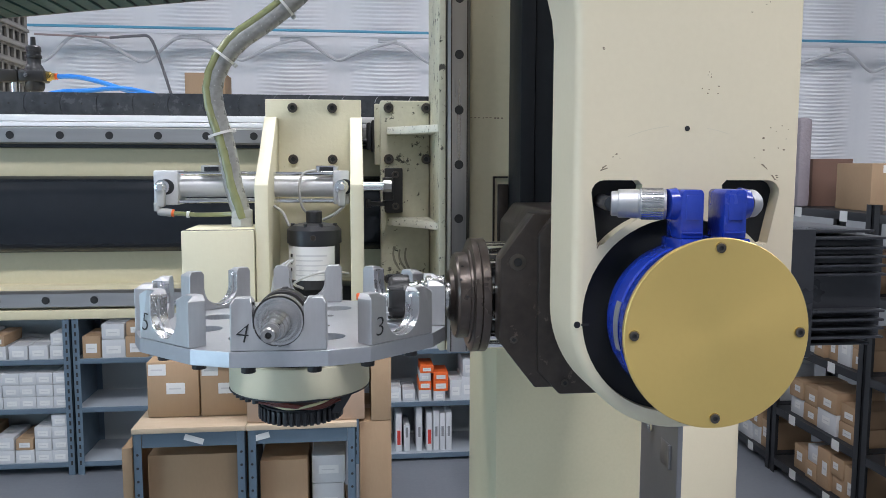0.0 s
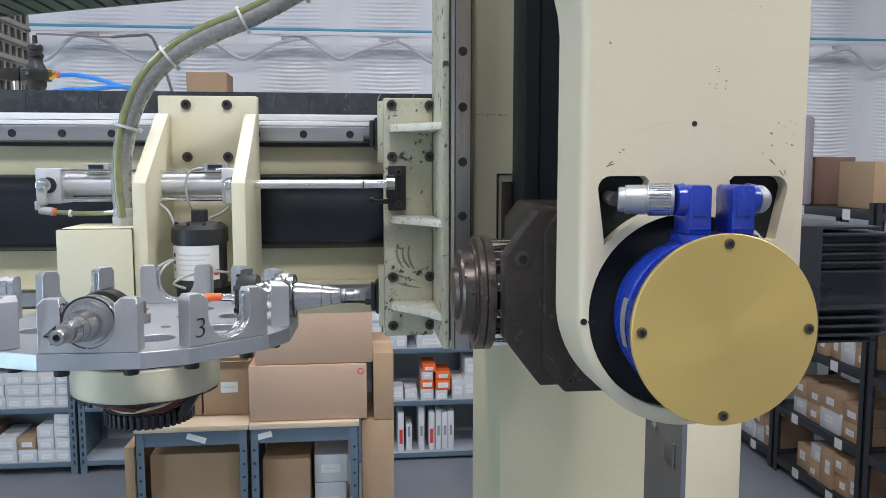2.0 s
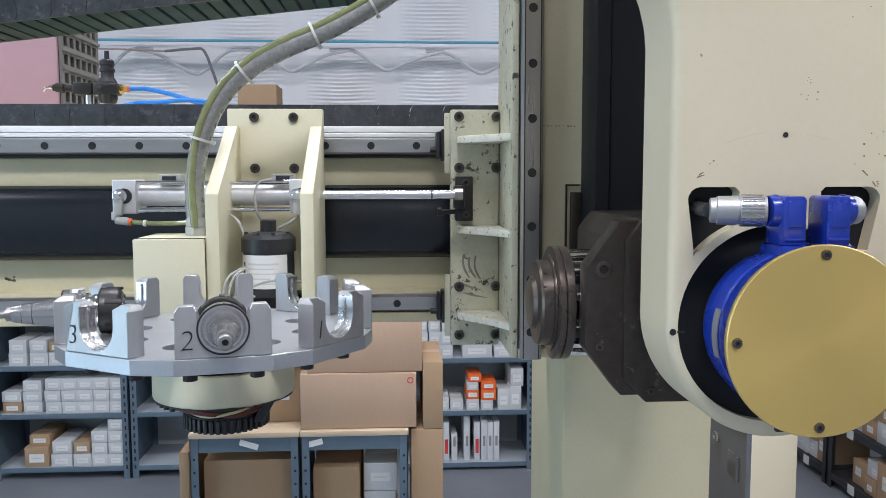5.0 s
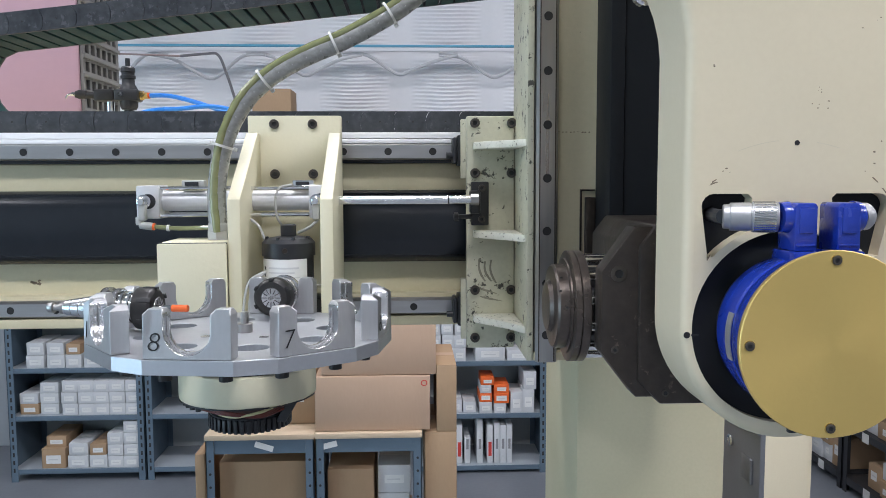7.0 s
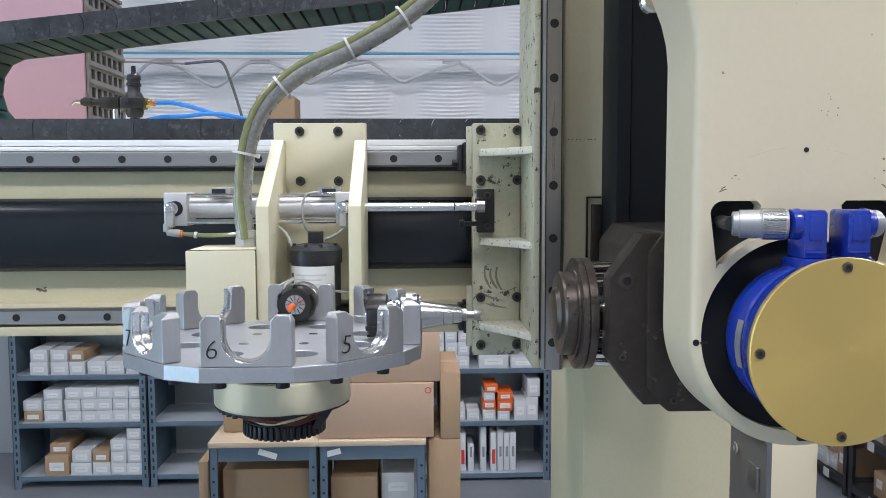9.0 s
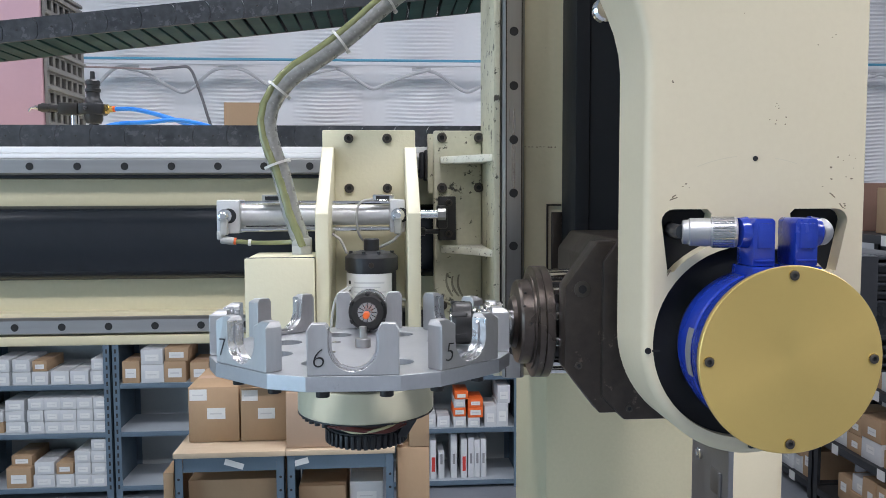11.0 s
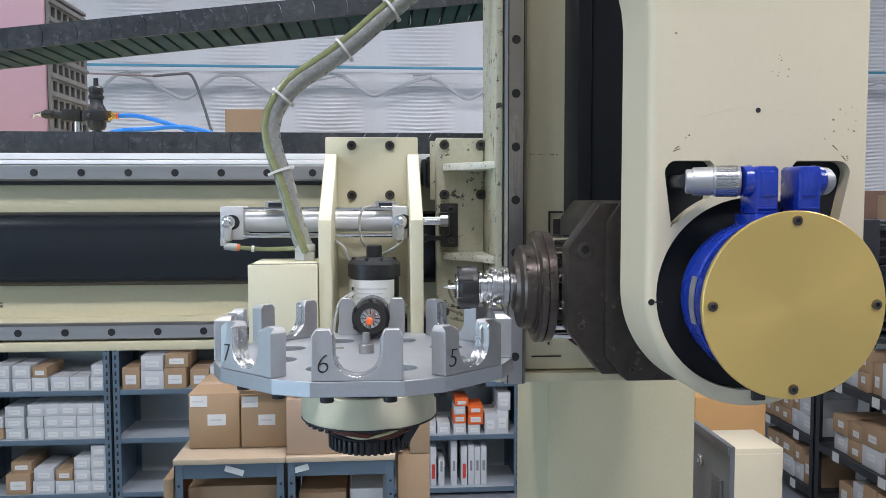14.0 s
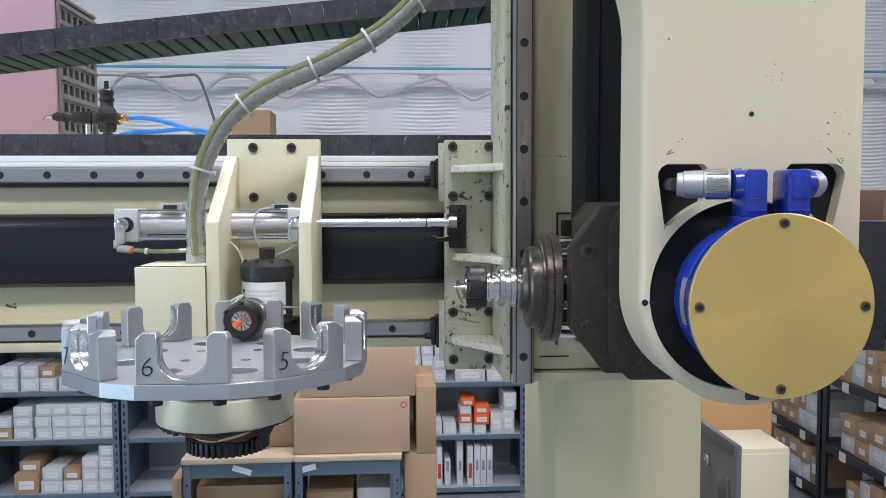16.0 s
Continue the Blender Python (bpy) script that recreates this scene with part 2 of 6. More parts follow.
def glow(name, color, power):
    m = bpy.data.materials.new(name)
    m.use_nodes = True
    b = m.node_tree.nodes["Principled BSDF"]
    b.inputs["Base Color"].default_value = (0.8, 0.8, 0.8, 1)
    b.inputs["Emission Color"].default_value = (*color, 1)
    b.inputs["Emission Strength"].default_value = power
    return m


TUBE_GLOW = glow("lamp_diffuser", (0.96, 0.98, 1.0), 8.0)
DAY_GLOW = glow("daylight_beyond_door", (0.75, 0.88, 1.0), 0.9)


# ---- mesh helpers ----
def box(bm, x0, x1, y0, y1, z0, z1, bev=0.0, m=None):
    t = bmesh.new()
    bmesh.ops.create_cube(t, size=1)
    for v in t.verts:
        v.co = Vector(((x0 + x1) / 2 + v.co.x * (x1 - x0), (y0 + y1) / 2 + v.co.y * (y1 - y0), (z0 + z1) / 2 + v.co.z * (z1 - z0)))
    if bev:
        bmesh.ops.bevel(t, geom=t.edges[:], offset=bev, segments=2, affect='EDGES', profile=0.5)
    return merge(bm, t, m)


def merge(bm, t, m=None):
    if m is not None:
        bmesh.ops.transform(t, matrix=m, verts=t.verts)
    me = bpy.data.meshes.new("tmp")
    t.to_mesh(me)
    t.free()
    bm.from_mesh(me)
    bpy.data.meshes.remove(me)
    return bm


def cyl(bm, p0, p1, r0, r1=None, n=32, bev=0.0):
    r1 = r0 if r1 is None else r1
    p0, p1 = Vector(p0), Vector(p1)
    t = bmesh.new()
    bmesh.ops.create_cone(t, cap_ends=True, segments=n, radius1=r0, radius2=r1, depth=(p1 - p0).length)
    if bev:
        caps = [e for e in t.edges if abs(abs(e.verts[0].co.z) - abs(e.verts[1].co.z)) < 1e-7 and e.verts[0].co.z * e.verts[1].co.z > 0]
        bmesh.ops.bevel(t, geom=caps, offset=bev, segments=2, affect='EDGES', profile=0.5)
    q = (p1 - p0).to_track_quat("Z", "Y").to_matrix().to_4x4()
    return merge(bm, t, Matrix.Translation((p0 + p1) / 2) @ q)


def lathe(bm, prof, m=None, n=40):
    """Revolves rows of (along, radius) about local z."""
    t = bmesh.new()
    rings = []
    for a, r in prof:
        rings.append([t.verts.new((r * math.cos(2 * math.pi * i / n), r * math.sin(2 * math.pi * i / n), a)) for i in range(n)])
    for u, v in zip(rings, rings[1:]):
        for i in range(n):
            t.faces.new((u[i], u[(i + 1) % n], v[(i + 1) % n], v[i]))
    t.faces.new(rings[0][::-1])
    t.faces.new(rings[-1])
    bmesh.ops.recalc_face_normals(t, faces=t.faces[:])
    return merge(bm, t, m)


def prism(bm, pts, a, b, axis='y', bev=0.0, holes=()):
    """Extrudes an outline from a to b along an axis; the outline's two numbers are the other axes in order. holes: inner outlines."""
    t = bmesh.new()

    def put(p, d):
        return {'x': (d, p[0], p[1]), 'y': (p[0], d, p[1]), 'z': (p[0], p[1], d)}[axis]
    edges = []
    for loop in (pts, *holes):
        vs = [t.verts.new(put(p, a)) for p in loop]
        edges += [t.edges.new((vs[i], vs[(i + 1) % len(vs)])) for i in range(len(vs))]
    if holes:
        fs = bmesh.ops.triangle_fill(t, use_beauty=True, use_dissolve=False, edges=edges)
        faces = [g for g in fs["geom"] if isinstance(g, bmesh.types.BMFace)]
    else:
        faces = [t.faces.new(t.verts[:])]
    ex = bmesh.ops.extrude_face_region(t, geom=faces)
    d = Vector(put((0, 0), b - a))
    bmesh.ops.translate(t, verts=[g for g in ex["geom"] if isinstance(g, bmesh.types.BMVert)], vec=d)
    bmesh.ops.recalc_face_normals(t, faces=t.faces[:])
    if bev:
        sharp = [e for e in t.edges if len(e.link_faces) == 2 and e.calc_face_angle(0) > 0.5]
        bmesh.ops.bevel(t, geom=sharp, offset=bev, segments=2, affect='EDGES', profile=0.5)
    return merge(bm, t)


def circle(cx, cy, r, n=48, a0=0.0, a1=360.0):
    full = abs(a1 - a0) >= 360
    k = n if full else n + 1
    return [(cx + r * math.cos(radians(a0 + (a1 - a0) * i / n)), cy + r * math.sin(radians(a0 + (a1 - a0) * i / n))) for i in range(k)]


def smooth_path(pts, n=8):
    """Catmull-Rom through the points."""
    P = [Vector(p) for p in pts]
    P = [2 * P[0] - P[1]] + P + [2 * P[-1] - P[-2]]
    out = []
    for i in range(1, len(P) - 2):
        for k in range(n):
            u = k / n
            a, b, c, d = P[i - 1:i + 3]
            out.append(0.5 * (2 * b + (c - a) * u + (2 * a - 5 * b + 4 * c - d) * u * u + (3 * b - a - 3 * c + d) * u ** 3))
    return out + [P[-2]]


def tube(bm, pts, r, n=10, smooth=8):
    pts = smooth_path(pts, smooth) if smooth else [Vector(p) for p in pts]
    t = bmesh.new()
    rings, up = [], None
    for i, p in enumerate(pts):
        d = (pts[min(i + 1, len(pts) - 1)] - pts[max(i - 1, 0)]).normalized()
        if up is None:
            up = d.orthogonal().normalized()
        up = (up - d * up.dot(d)).normalized()
        s = d.cross(up)
        rings.append([t.verts.new(p + r * (math.cos(2 * math.pi * k / n) * up + math.sin(2 * math.pi * k / n) * s)) for k in range(n)])
    for u, v in zip(rings, rings[1:]):
        for k in range(n):
            t.faces.new((u[k], u[(k + 1) % n], v[(k + 1) % n], v[k]))
    t.faces.new(rings[0][::-1])
    t.faces.new(rings[-1])
    bmesh.ops.recalc_face_normals(t, faces=t.faces[:])
    return merge(bm, t)


def finish(bm, material, angle=35):
    me = bpy.data.meshes.new("mesh")
    bm.to_mesh(me)
    bm.free()
    me.materials.append(material)
    me.polygons.foreach_set("use_smooth", [True] * len(me.polygons))
    me.set_sharp_from_angle(angle=radians(angle))
    return me


def thing(name, at, label, category, group="", kind=""):
    ob = new(name)
    ob.location = at
    ob.empty_display_size = 0.02
    return tagged(ob, label, category, group, kind)


def home(ob):
    v = Vector((0, 0, 0))
    while ob is not None:
        v += Vector(ob.location)
        ob = ob.parent
    return v


def part(name, bm, material, parent, label="", local=False, angle=35):
    """One mesh under a thing or a part; the bmesh is in world space unless local."""
    if not local:
        bmesh.ops.translate(bm, verts=bm.verts, vec=-home(parent))
    ob = new(name, finish(bm, material, angle))
    ob.parent = parent
    return tagged(ob, label)


def solid(name, bm, material, label="", category="", group="", kind="", at=None, angle=35):
    """A thing or a piece of the setting that is one mesh."""
    at = Vector(at) if at is not None else Vector((0, 0, 0))
    if at.length:
        bmesh.ops.translate(bm, verts=bm.verts, vec=-at)
    ob = new(name, finish(bm, material, angle))
    ob.location = at
    return tagged(ob, label, category, group, kind)


def piece(name, mesh, parent, at, turn=None):
    """A repeat on shared mesh data, at a place in world space."""
    ob = new(name, mesh)
    ob.parent = parent
    ob.location = Vector(at) - home(parent)
    if turn:
        ob.rotation_euler = [radians(a) for a in turn]
    return ob


def screw_mesh(r, h, material=None, toward='-y'):
    """A socket-head screw that faces the viewer's side."""
    bm = bmesh.new()
    prof = [(0, r), (h * 0.85, r), (h, r * 0.88), (h, r * 0.52), (h * 0.35, r * 0.48)]
    lathe(bm, prof, pose(0, 0, 0, 90, 0, 0) if toward == '-y' else None, 18)
    me = finish(bm, material or SCREW, 30)
    me.materials.append(INK)
    for f in me.polygons:
        c = f.center
        if (len(f.vertices) == 18 and abs(c.y) > h * 0.2) or (len(f.vertices) == 4 and math.hypot(c.x, c.z) < r * 0.56):
            f.material_index = 1
    return me


def hole_mesh(r):
    """A dark counterbore: a shallow cup with a screw head inside."""
    bm = bmesh.new()
    lathe(bm, [(0.0006, r), (0.0006, r * 0.93), (0.00035, r * 0.90), (0.00035, r * 0.5), (0.0001, r * 0.46)], pose(0, 0, 0, 90, 0, 0), 20)
    return finish(bm, BLACK_OXIDE, 30)


def text_mesh(s, size, material):
    cu = bpy.data.curves.new("digits", 'FONT')
    cu.body, cu.size, cu.align_x, cu.align_y, cu.extrude = s, size, 'CENTER', 'CENTER', 0.0002
    cu.offset, cu.shear = -0.00042, 0.12
    ob = bpy.data.objects.new("digits", cu)
    me = bpy.data.meshes.new_from_object(ob)
    bpy.data.objects.remove(ob)
    me.materials.clear()
    me.materials.append(material)
    return me


# ---- room ----
def room():
    bm = bmesh.new()
    box(bm, -7.2, 7.2, -4.2, 6.6, -0.15, 0.0)
    solid("floor", bm, FLOOR, "grey sealed concrete floor", "floor", kind="structure")
    bm = bmesh.new()
    box(bm, -7.2, 7.2, -4.2, 6.6, 5.0, 5.15)
    for i in range(9):
        box(bm, -7.0, 7.0, -3.6 + i * 1.2, -3.48 + i * 1.2, 4.86, 5.0)
    solid("ceiling", bm, CEIL, "grey steel ceiling with purlins", "ceiling", kind="structure")
    bm = bmesh.new()
    box(bm, 7.0, 7.2, -4.2, 6.6, 0, 5)
    solid("wall_east", bm, PLASTER, "grey painted side wall", "wall", kind="structure")
    bm = bmesh.new()
    box(bm, -7.0, 7.0, -4.2, -4.0, 0, 5)
    solid("wall_south", bm, PLASTER, "grey painted wall", "wall", kind="structure")
    bm = bmesh.new()
    box(bm, -7.2, -7.0, -4.2, -3.8, 0, 5)
    box(bm, -7.2, -7.0, -0.2, 6.6, 0, 5)
    box(bm, -7.2, -7.0, -3.8, -0.2, 3.7, 5)
    solid("wall_west", bm, PLASTER, "grey side wall with open loading door", "wall", kind="structure")
    bm = bmesh.new()
    box(bm, -7.6, -7.55, -4.6, 0.6, 0, 4.6)
    solid("backdrop", bm, DAY_GLOW, "bright daylight outside the open door", "daylight", kind="structure")
    # wall behind the racks: plain lower part, draped insulation above
    bm = bmesh.new()
    box(bm, -7.0, 7.0, 6.3, 6.6, 0, 5)
    box(bm, -7.0, 7.0, 6.12, 6.3, 4.0, 5)
    box(bm, -7.0, 7.0, 6.05, 6.3, 0, 1.72, 0.01)
    solid("wall_north", bm, PLASTER, "pale grey painted back wall", "wall", kind="structure")
    x0, x1, z0, z1, dx, dz = -4.4, 5.6, 1.7, 4.0, 0.05, 0.0045
    nx, nz = int((x1 - x0) / dx), int((z1 - z0) / dz)
    verts, faces = [], []
    for j in range(nz + 1):
        z = z0 + j * dz
        row = (z - 2.955) / 0.98
        v = row - math.floor(row)
        for i in range(nx + 1):
            x = x0 + i * dx
            u = (x - 0.33) / 0.70
            k = math.floor(u + 0.5)
            u = (u - k) * 2
            c = 0.5 + 0.5 * math.cos(math.pi * min(1.0, abs(u) / 0.80))
            top = min(1.0, max(0.0, (0.97 - v) / 0.14)) ** 0.5
            low = min(1.0, v / 0.10 + 0.35)
            wob = 0.03 * math.sin(7 * k + 3 * math.floor(row))
            rib = math.sin(2 * math.pi * (z - 0.055 * u * u + wob) / 0.029)
            d = 0.06 * c * top * low + 0.0100 * rib * max(0.0, min(1.0, (0.60 - abs(u)) / 0.14)) * min(1.0, 0.45 + v) * min(1.0, (0.985 - v) / 0.10)
            verts.append((x, 6.22 - d + 0.02 * math.sin(1.7 * x + z), z))
    for j in range(nz):
        for i in range(nx):
            a = j * (nx + 1) + i
            faces.append((a, a + 1, a + nx + 2, a + nx + 1))
    me = bpy.data.meshes.new("mesh")
    me.from_pydata(verts, [], faces)
    me.materials.append(WALL)
    me.polygons.foreach_set("use_smooth", [True] * len(faces))
    tagged(new("insulation_facing", me), "white ribbed insulation bulging between straps on the wall", "insulation", kind="structure")
    bm = bmesh.new()
    box(bm, -4.4, 5.6, 5.95, 5.97, 2.953, 2.970, 0.003)
    solid("trim_blue", bm, BLUE_BAND, "blue strap stretched along the insulation", "strap", kind="structure")
    bm = bmesh.new()
    box(bm, -4.4, 5.6, 5.95, 5.97, 2.922, 2.950, 0.003)
    solid("trim_white", bm, WHITE_BAND, "white strap under the blue strap", "strap", kind="structure")
    # grey tubes stand in for the soft wavy shade between the bulges
    bm = bmesh.new()
    for i in range(-6, 8):
        xc = 0.33 + 0.70 * i + 0.35
        jit = 0.02 * math.sin(5 * i)
        pts = [(xc - 0.42, 5.995, 2.905), (xc - 0.25, 6.01, 2.885 + jit), (xc - 0.08, 6.07, 2.785 + jit), (xc, 6.09, 2.755 + jit), (xc + 0.08, 6.07, 2.785 + jit), (xc + 0.25, 6.01, 2.88 - jit), (xc + 0.42, 5.995, 2.905)]
        tube(bm, pts, 0.013, 8, 5)
    solid("fold_shade_lines", bm, FOLD_SHADE, "grey drooping lines standing in for shade between the insulation bulges", "cord", kind="structure")


def ceiling_lamps():
    for i, (lx, ly) in enumerate(LAMP_SPOTS):
        t = thing("ceiling_light", (lx, ly, 5.0), "long white ceiling light with a glowing diffuser", "lamp", "ceiling lights")
        bm = bmesh.new()
        box(bm, lx - 0.8, lx + 0.8, ly - 0.3, ly + 0.3, 4.90, 5.0, 0.01)
        part("housing", bm, PLASTER, t)
        bm = bmesh.new()
        box(bm, lx - 0.75, lx + 0.75, ly - 0.25, ly + 0.25, 4.875, 4.899, 0.004)
        part("diffuser", bm, TUBE_GLOW, t, "glowing white diffuser")


# ---- the gantry beam ----
BX0, BX1 = -1.7, 0.60


def beam():
    t = thing("gantry_beam", (0, 1.2, 1.78), "cream gantry beam with steel rails and a black rubber cover", "machine beam")
    bm = bmesh.new()
    box(bm, BX0, BX1, 1.128, 1.30, 1.801, 1.842, 0.003)
    box(bm, BX0, BX1, 1.146, 1.30, 1.84, 1.887)
    box(bm, BX0, BX1, 1.150, 1.30, 1.880, 1.990)
    box(bm, BX0, BX1, 1.128, 1.30, 1.984, 2.0212, 0.002)
    box(bm, BX0, BX1, 1.136, 1.30, 2.014, 2.062)
    part("beam_body", bm, CREAM_BEAM, t)
    bm = bmesh.new()
    box(bm, BX0, BX1, 1.108, 1.1279, 1.800, 1.813, 0.002)
    part("lower_ledge", bm, CREAM_BEAM, t)
    # bulged rubber cover between the rails
    bm = bmesh.new()
    prof = [(1.149, 1.884), (1.126, 1.886), (1.117, 1.90), (1.112, 1.92), (1.110, 1.94), (1.111, 1.96), (1.116, 1.977), (1.126, 1.9845), (1.149, 1.986)]
    prism(bm, prof, BX0, BX1, 'x')
    part("rubber_cover", bm, RUBBER, t, "smooth black rubber cover strip", angle=60)
    for z, nm in ((2.0365, "upper_rail"), (1.8255, "lower_rail")):
        bm = bmesh.new()
        h = 0.0105
        prism(bm, [(1.1275, z - h), (1.121, z - h), (1.117, z - h + 0.003), (1.113, z - h + 0.003), (1.110, z - h), (1.107, z - h + 0.002), (1.107, z + h - 0.002), (1.110, z + h), (1.113, z + h - 0.003), (1.117, z + h - 0.003), (1.121, z + h), (1.1275, z + h)], BX0, BX1, 'x')
        part(nm, bm, STEEL, t, "ground steel linear rail")
    bm = bmesh.new()
    box(bm, BX0, BX1, 1.110, 1.136, 2.0475, 2.0535, 0.001)
    box(bm, BX0, BX1, 1.113, 1.136, 2.0545, 2.0625, 0.001)
    part("aluminium_bar", bm, ALU_BAR, t, "bright aluminium bar above the rail")
    # black strip put in as the thin shadow below the upper rail
    bm = bmesh.new()
    box(bm, BX0, BX1, 1.122, 1.1355, 2.0215, 2.0255)
    part("rail_shadow_strip", bm, BLACK, t, "thin black strip drawn as the shadow under the rail")
    rng = random.Random(3)
    for k in range(7):
        px, pz, r = -0.486 + rng.uniform(-0.008, 0.008), 1.8585 + rng.uniform(-0.003, 0.003), rng.uniform(0.0012, 0.0030)
        bm = bmesh.new()
        prism(bm, [(px + r * rng.uniform(0.6, 1.7) * math.cos(a), pz + r * rng.uniform(0.4, 1.1) * math.sin(a)) for a in (0.2, 1.1, 2.0, 3.0, 4.0, 5.1)], 1.1456, 1.1462, 'y')
        part("paint_chip", bm, CHIP, t, "dark chip in the paint")
    hm = hole_mesh(0.0050)
    for i in range(-12, 20):
        x = -0.297 + 0.06 * i
        if BX0 < x < BX1:
            piece("rail_hole", hm, t, (x, 1.107, 2.0365))
            piece("rail_hole", hm, t, (x + 0.033, 1.107, 1.8255))
    return t


def cable_chain():
    t = thing("cable_chain", (-0.3, 1.2, 2.064), "dusty black plastic cable chain looping back over the beam", "cable chain")
    # lower run, loop and rising upper run, as one centre line in the x-z plane
    pts = [Vector((0.56 - 0.0455 * i, 0, 2.079)) for i in range(60)]
    cx, cz, r = -0.552, 2.1424, 0.0634
    pts = [p for p in pts if p.x > cx + 0.01]
    for i in range(1, 7):
        a = radians(-90 - 29 * i)
        pts.append(Vector((cx + 0.8 * r * math.cos(a), 0, cz + r * math.sin(a))))
    p = pts[-1].copy()
    for i in range(20):
        rise = 0.114
        d = Vector((1, 0, rise)).normalized() * 0.0455
        p = p + d
        pts.append(p.copy())
    h, y0, y1 = 0.0145, 1.148, 1.270
    L = 0.0455

    def side(y):
        bm = bmesh.new()
        tip = [(L - 0.0035 + 0.0080 * math.cos(radians(a)), h * math.sin(radians(a))) for a in range(-90, 91, 15)]
        notch = [(-0.0028 + 0.0080 * math.cos(radians(a)), h * math.sin(radians(a))) for a in range(90, -91, -15)]
        prism(bm, tip + notch, y, y + 0.005, 'y')
        return finish(bm, CHAIN, 40)
    link_side, link_far = side(y0), side(y1 - 0.005)
    bars = bmesh.new()
    box(bars, 0, 0.018, y0 + 0.005, y1 - 0.005, -0.0015, 0.0015)
    link_bar = finish(bars, CHAIN_TEAL, 40)
    pin = bmesh.new()
    cyl(pin, (0, y0 - 0.0006, 0), (0, y0 + 0.001, 0), 0.0014, n=10)
    pin_me = finish(pin, BLACK_OXIDE)
    for a, b in zip(pts, pts[1:]):
        d = b - a
        ang = -math.degrees(math.atan2(d.z, d.x))
        ob = piece("chain_link", link_side, t, (a.x, 0, a.z), (0, ang, 0))
        for nm, me, at_ in [("far_plate", link_far, (0, 0, 0)), ("pin", pin_me, (L * 0.5, 0, 0))] + [("crossbar", link_bar, (0.004 + 0.022 * k, 0, z)) for k in (0, 1) for z in (-h + 0.0015, h - 0.0015)]:
            o = new(nm, me)
            o.parent = ob
            o.location = at_
    return t


# ---- the upright slide and its bracket ----
def upright():
    t = thing("upright_slide", (0.27, 0.98, 1.785), "cream upright slide with a steel rail and black bellows cover", "machine slide")
    top = 2.75
    bm = bmesh.new()
    box(bm, 0.166, 0.1735, 0.935, 1.06, 1.788, top, 0.0012)
    part("side_plate", bm, CREAM_WORN, t, "chipped cream side plate")
    bm = bmesh.new()
    box(bm, 0.1738, 0.40, 0.947, 1.06, 1.800, top, 0.002)
    box(bm, 0.1738, 0.40, 0.936, 1.06, 1.788, 1.798, 0.001)
    part("slide_body", bm, CREAM_BEAM, t)
    bm = bmesh.new()
    x, h = 0.1875, 0.0125
    prism(bm, [(x - h, 0.9465), (x - h, 0.940), (x - h + 0.003, 0.937), (x - h + 0.003, 0.933), (x - h, 0.930), (x - h + 0.003, 0.926), (x + h - 0.003, 0.926), (x + h, 0.930), (x + h - 0.003, 0.933), (x + h - 0.003, 0.937), (x + h, 0.940), (x + h, 0.9465)], 1.788, top, 'z')
    part("upright_rail", bm, STEEL_V, t, "ground steel linear rail")
    # thin dark strips draw the shading of the rail profile's two edges
    for s in (-1, 1):
        bm = bmesh.new()
        box(bm, x + s * 0.0088 - 0.0006, x + s * 0.0088 + 0.0006, 0.9256, 0.9262, 1.789, top)
        part("rail_edge_shade", bm, DARK_STEEL, t, "dark line drawn as the shaded edge of the rail")
    hm = hole_mesh(0.0050)
    for i in range(-3, 13):
        z = 2.0 + 0.06 * i
        if z > 1.80:
            piece("rail_hole", hm, t, (0.1872, 0.926, z))
    bm = bmesh.new()
    box(bm, 0.247, 0.262, 0.88, 0.946, 1.84, top, 0.001)
    box(bm, 0.2625, 0.40, 0.882, 0.946, 1.84, top, 0.001)
    part("bellows_cover", bm, VOID, t, "matt black bellows cover")
    bm = bmesh.new()
    box(bm, 0.229, 0.231, 0.9435, 0.9468, 1.83, 1.985)
    box(bm, 0.229, 0.246, 0.9435, 0.9468, 1.985, 1.987)
    box(bm, 0.2345, 0.2465, 0.941, 0.9468, 1.85, 1.978, 0.001)
    part("access_slot", bm, DARK_STEEL, t, "dark slotted access strip")
    bm = bmesh.new()
    box(bm, 0.21, 0.245, 0.9455, 0.9469, 1.815, 1.8165)
    part("slot_line", bm, DARK_STEEL, t)
    rng = random.Random(11)
    for i in range(9):
        bm = bmesh.new()
        cx = 0.203 + 0.0045 * i + rng.uniform(-0.001, 0.001)
        box(bm, cx, cx + rng.uniform(0.0012, 0.003), 0.9466, 0.9469, 2.0525 + rng.uniform(-0.0006, 0.0006), 2.0535)
        part("paint_chip", bm, CHIP, t, "dark chip in the paint")
    # bracket towards the beam
    b = thing("beam_bracket", (0.135, 1.05, 1.78), "chipped cream bracket bolted to the rail blocks", "bracket")
    bm = bmesh.new()
    box(bm, 0.104, 0.1655, 1.042, 1.058, 1.781, 2.079, 0.0025)
    part("bracket_plate", bm, CREAM_WORN, b)
    bm = bmesh.new()
    box(bm, 0.0975, 0.1655, 1.0582, 1.066, 2.0, 2.076, 0.001)
    part("shim_plate", bm, CREAM_WORN, b)
    bm = bmesh.new()
    box(bm, 0.0975, 0.1655, 1.0582, 1.066, 1.79, 1.87, 0.001)
    part("shim_plate", bm, CREAM_WORN, b)
    for z in (2.0365, 1.8255):
        bm = bmesh.new()
        box(bm, 0.094, 0.166, 1.0662, 1.1065, z - 0.020, z + 0.020, 0.002)
        part("rail_block", bm, BLACK_OXIDE, b, "black rail bearing block")
        bm = bmesh.new()
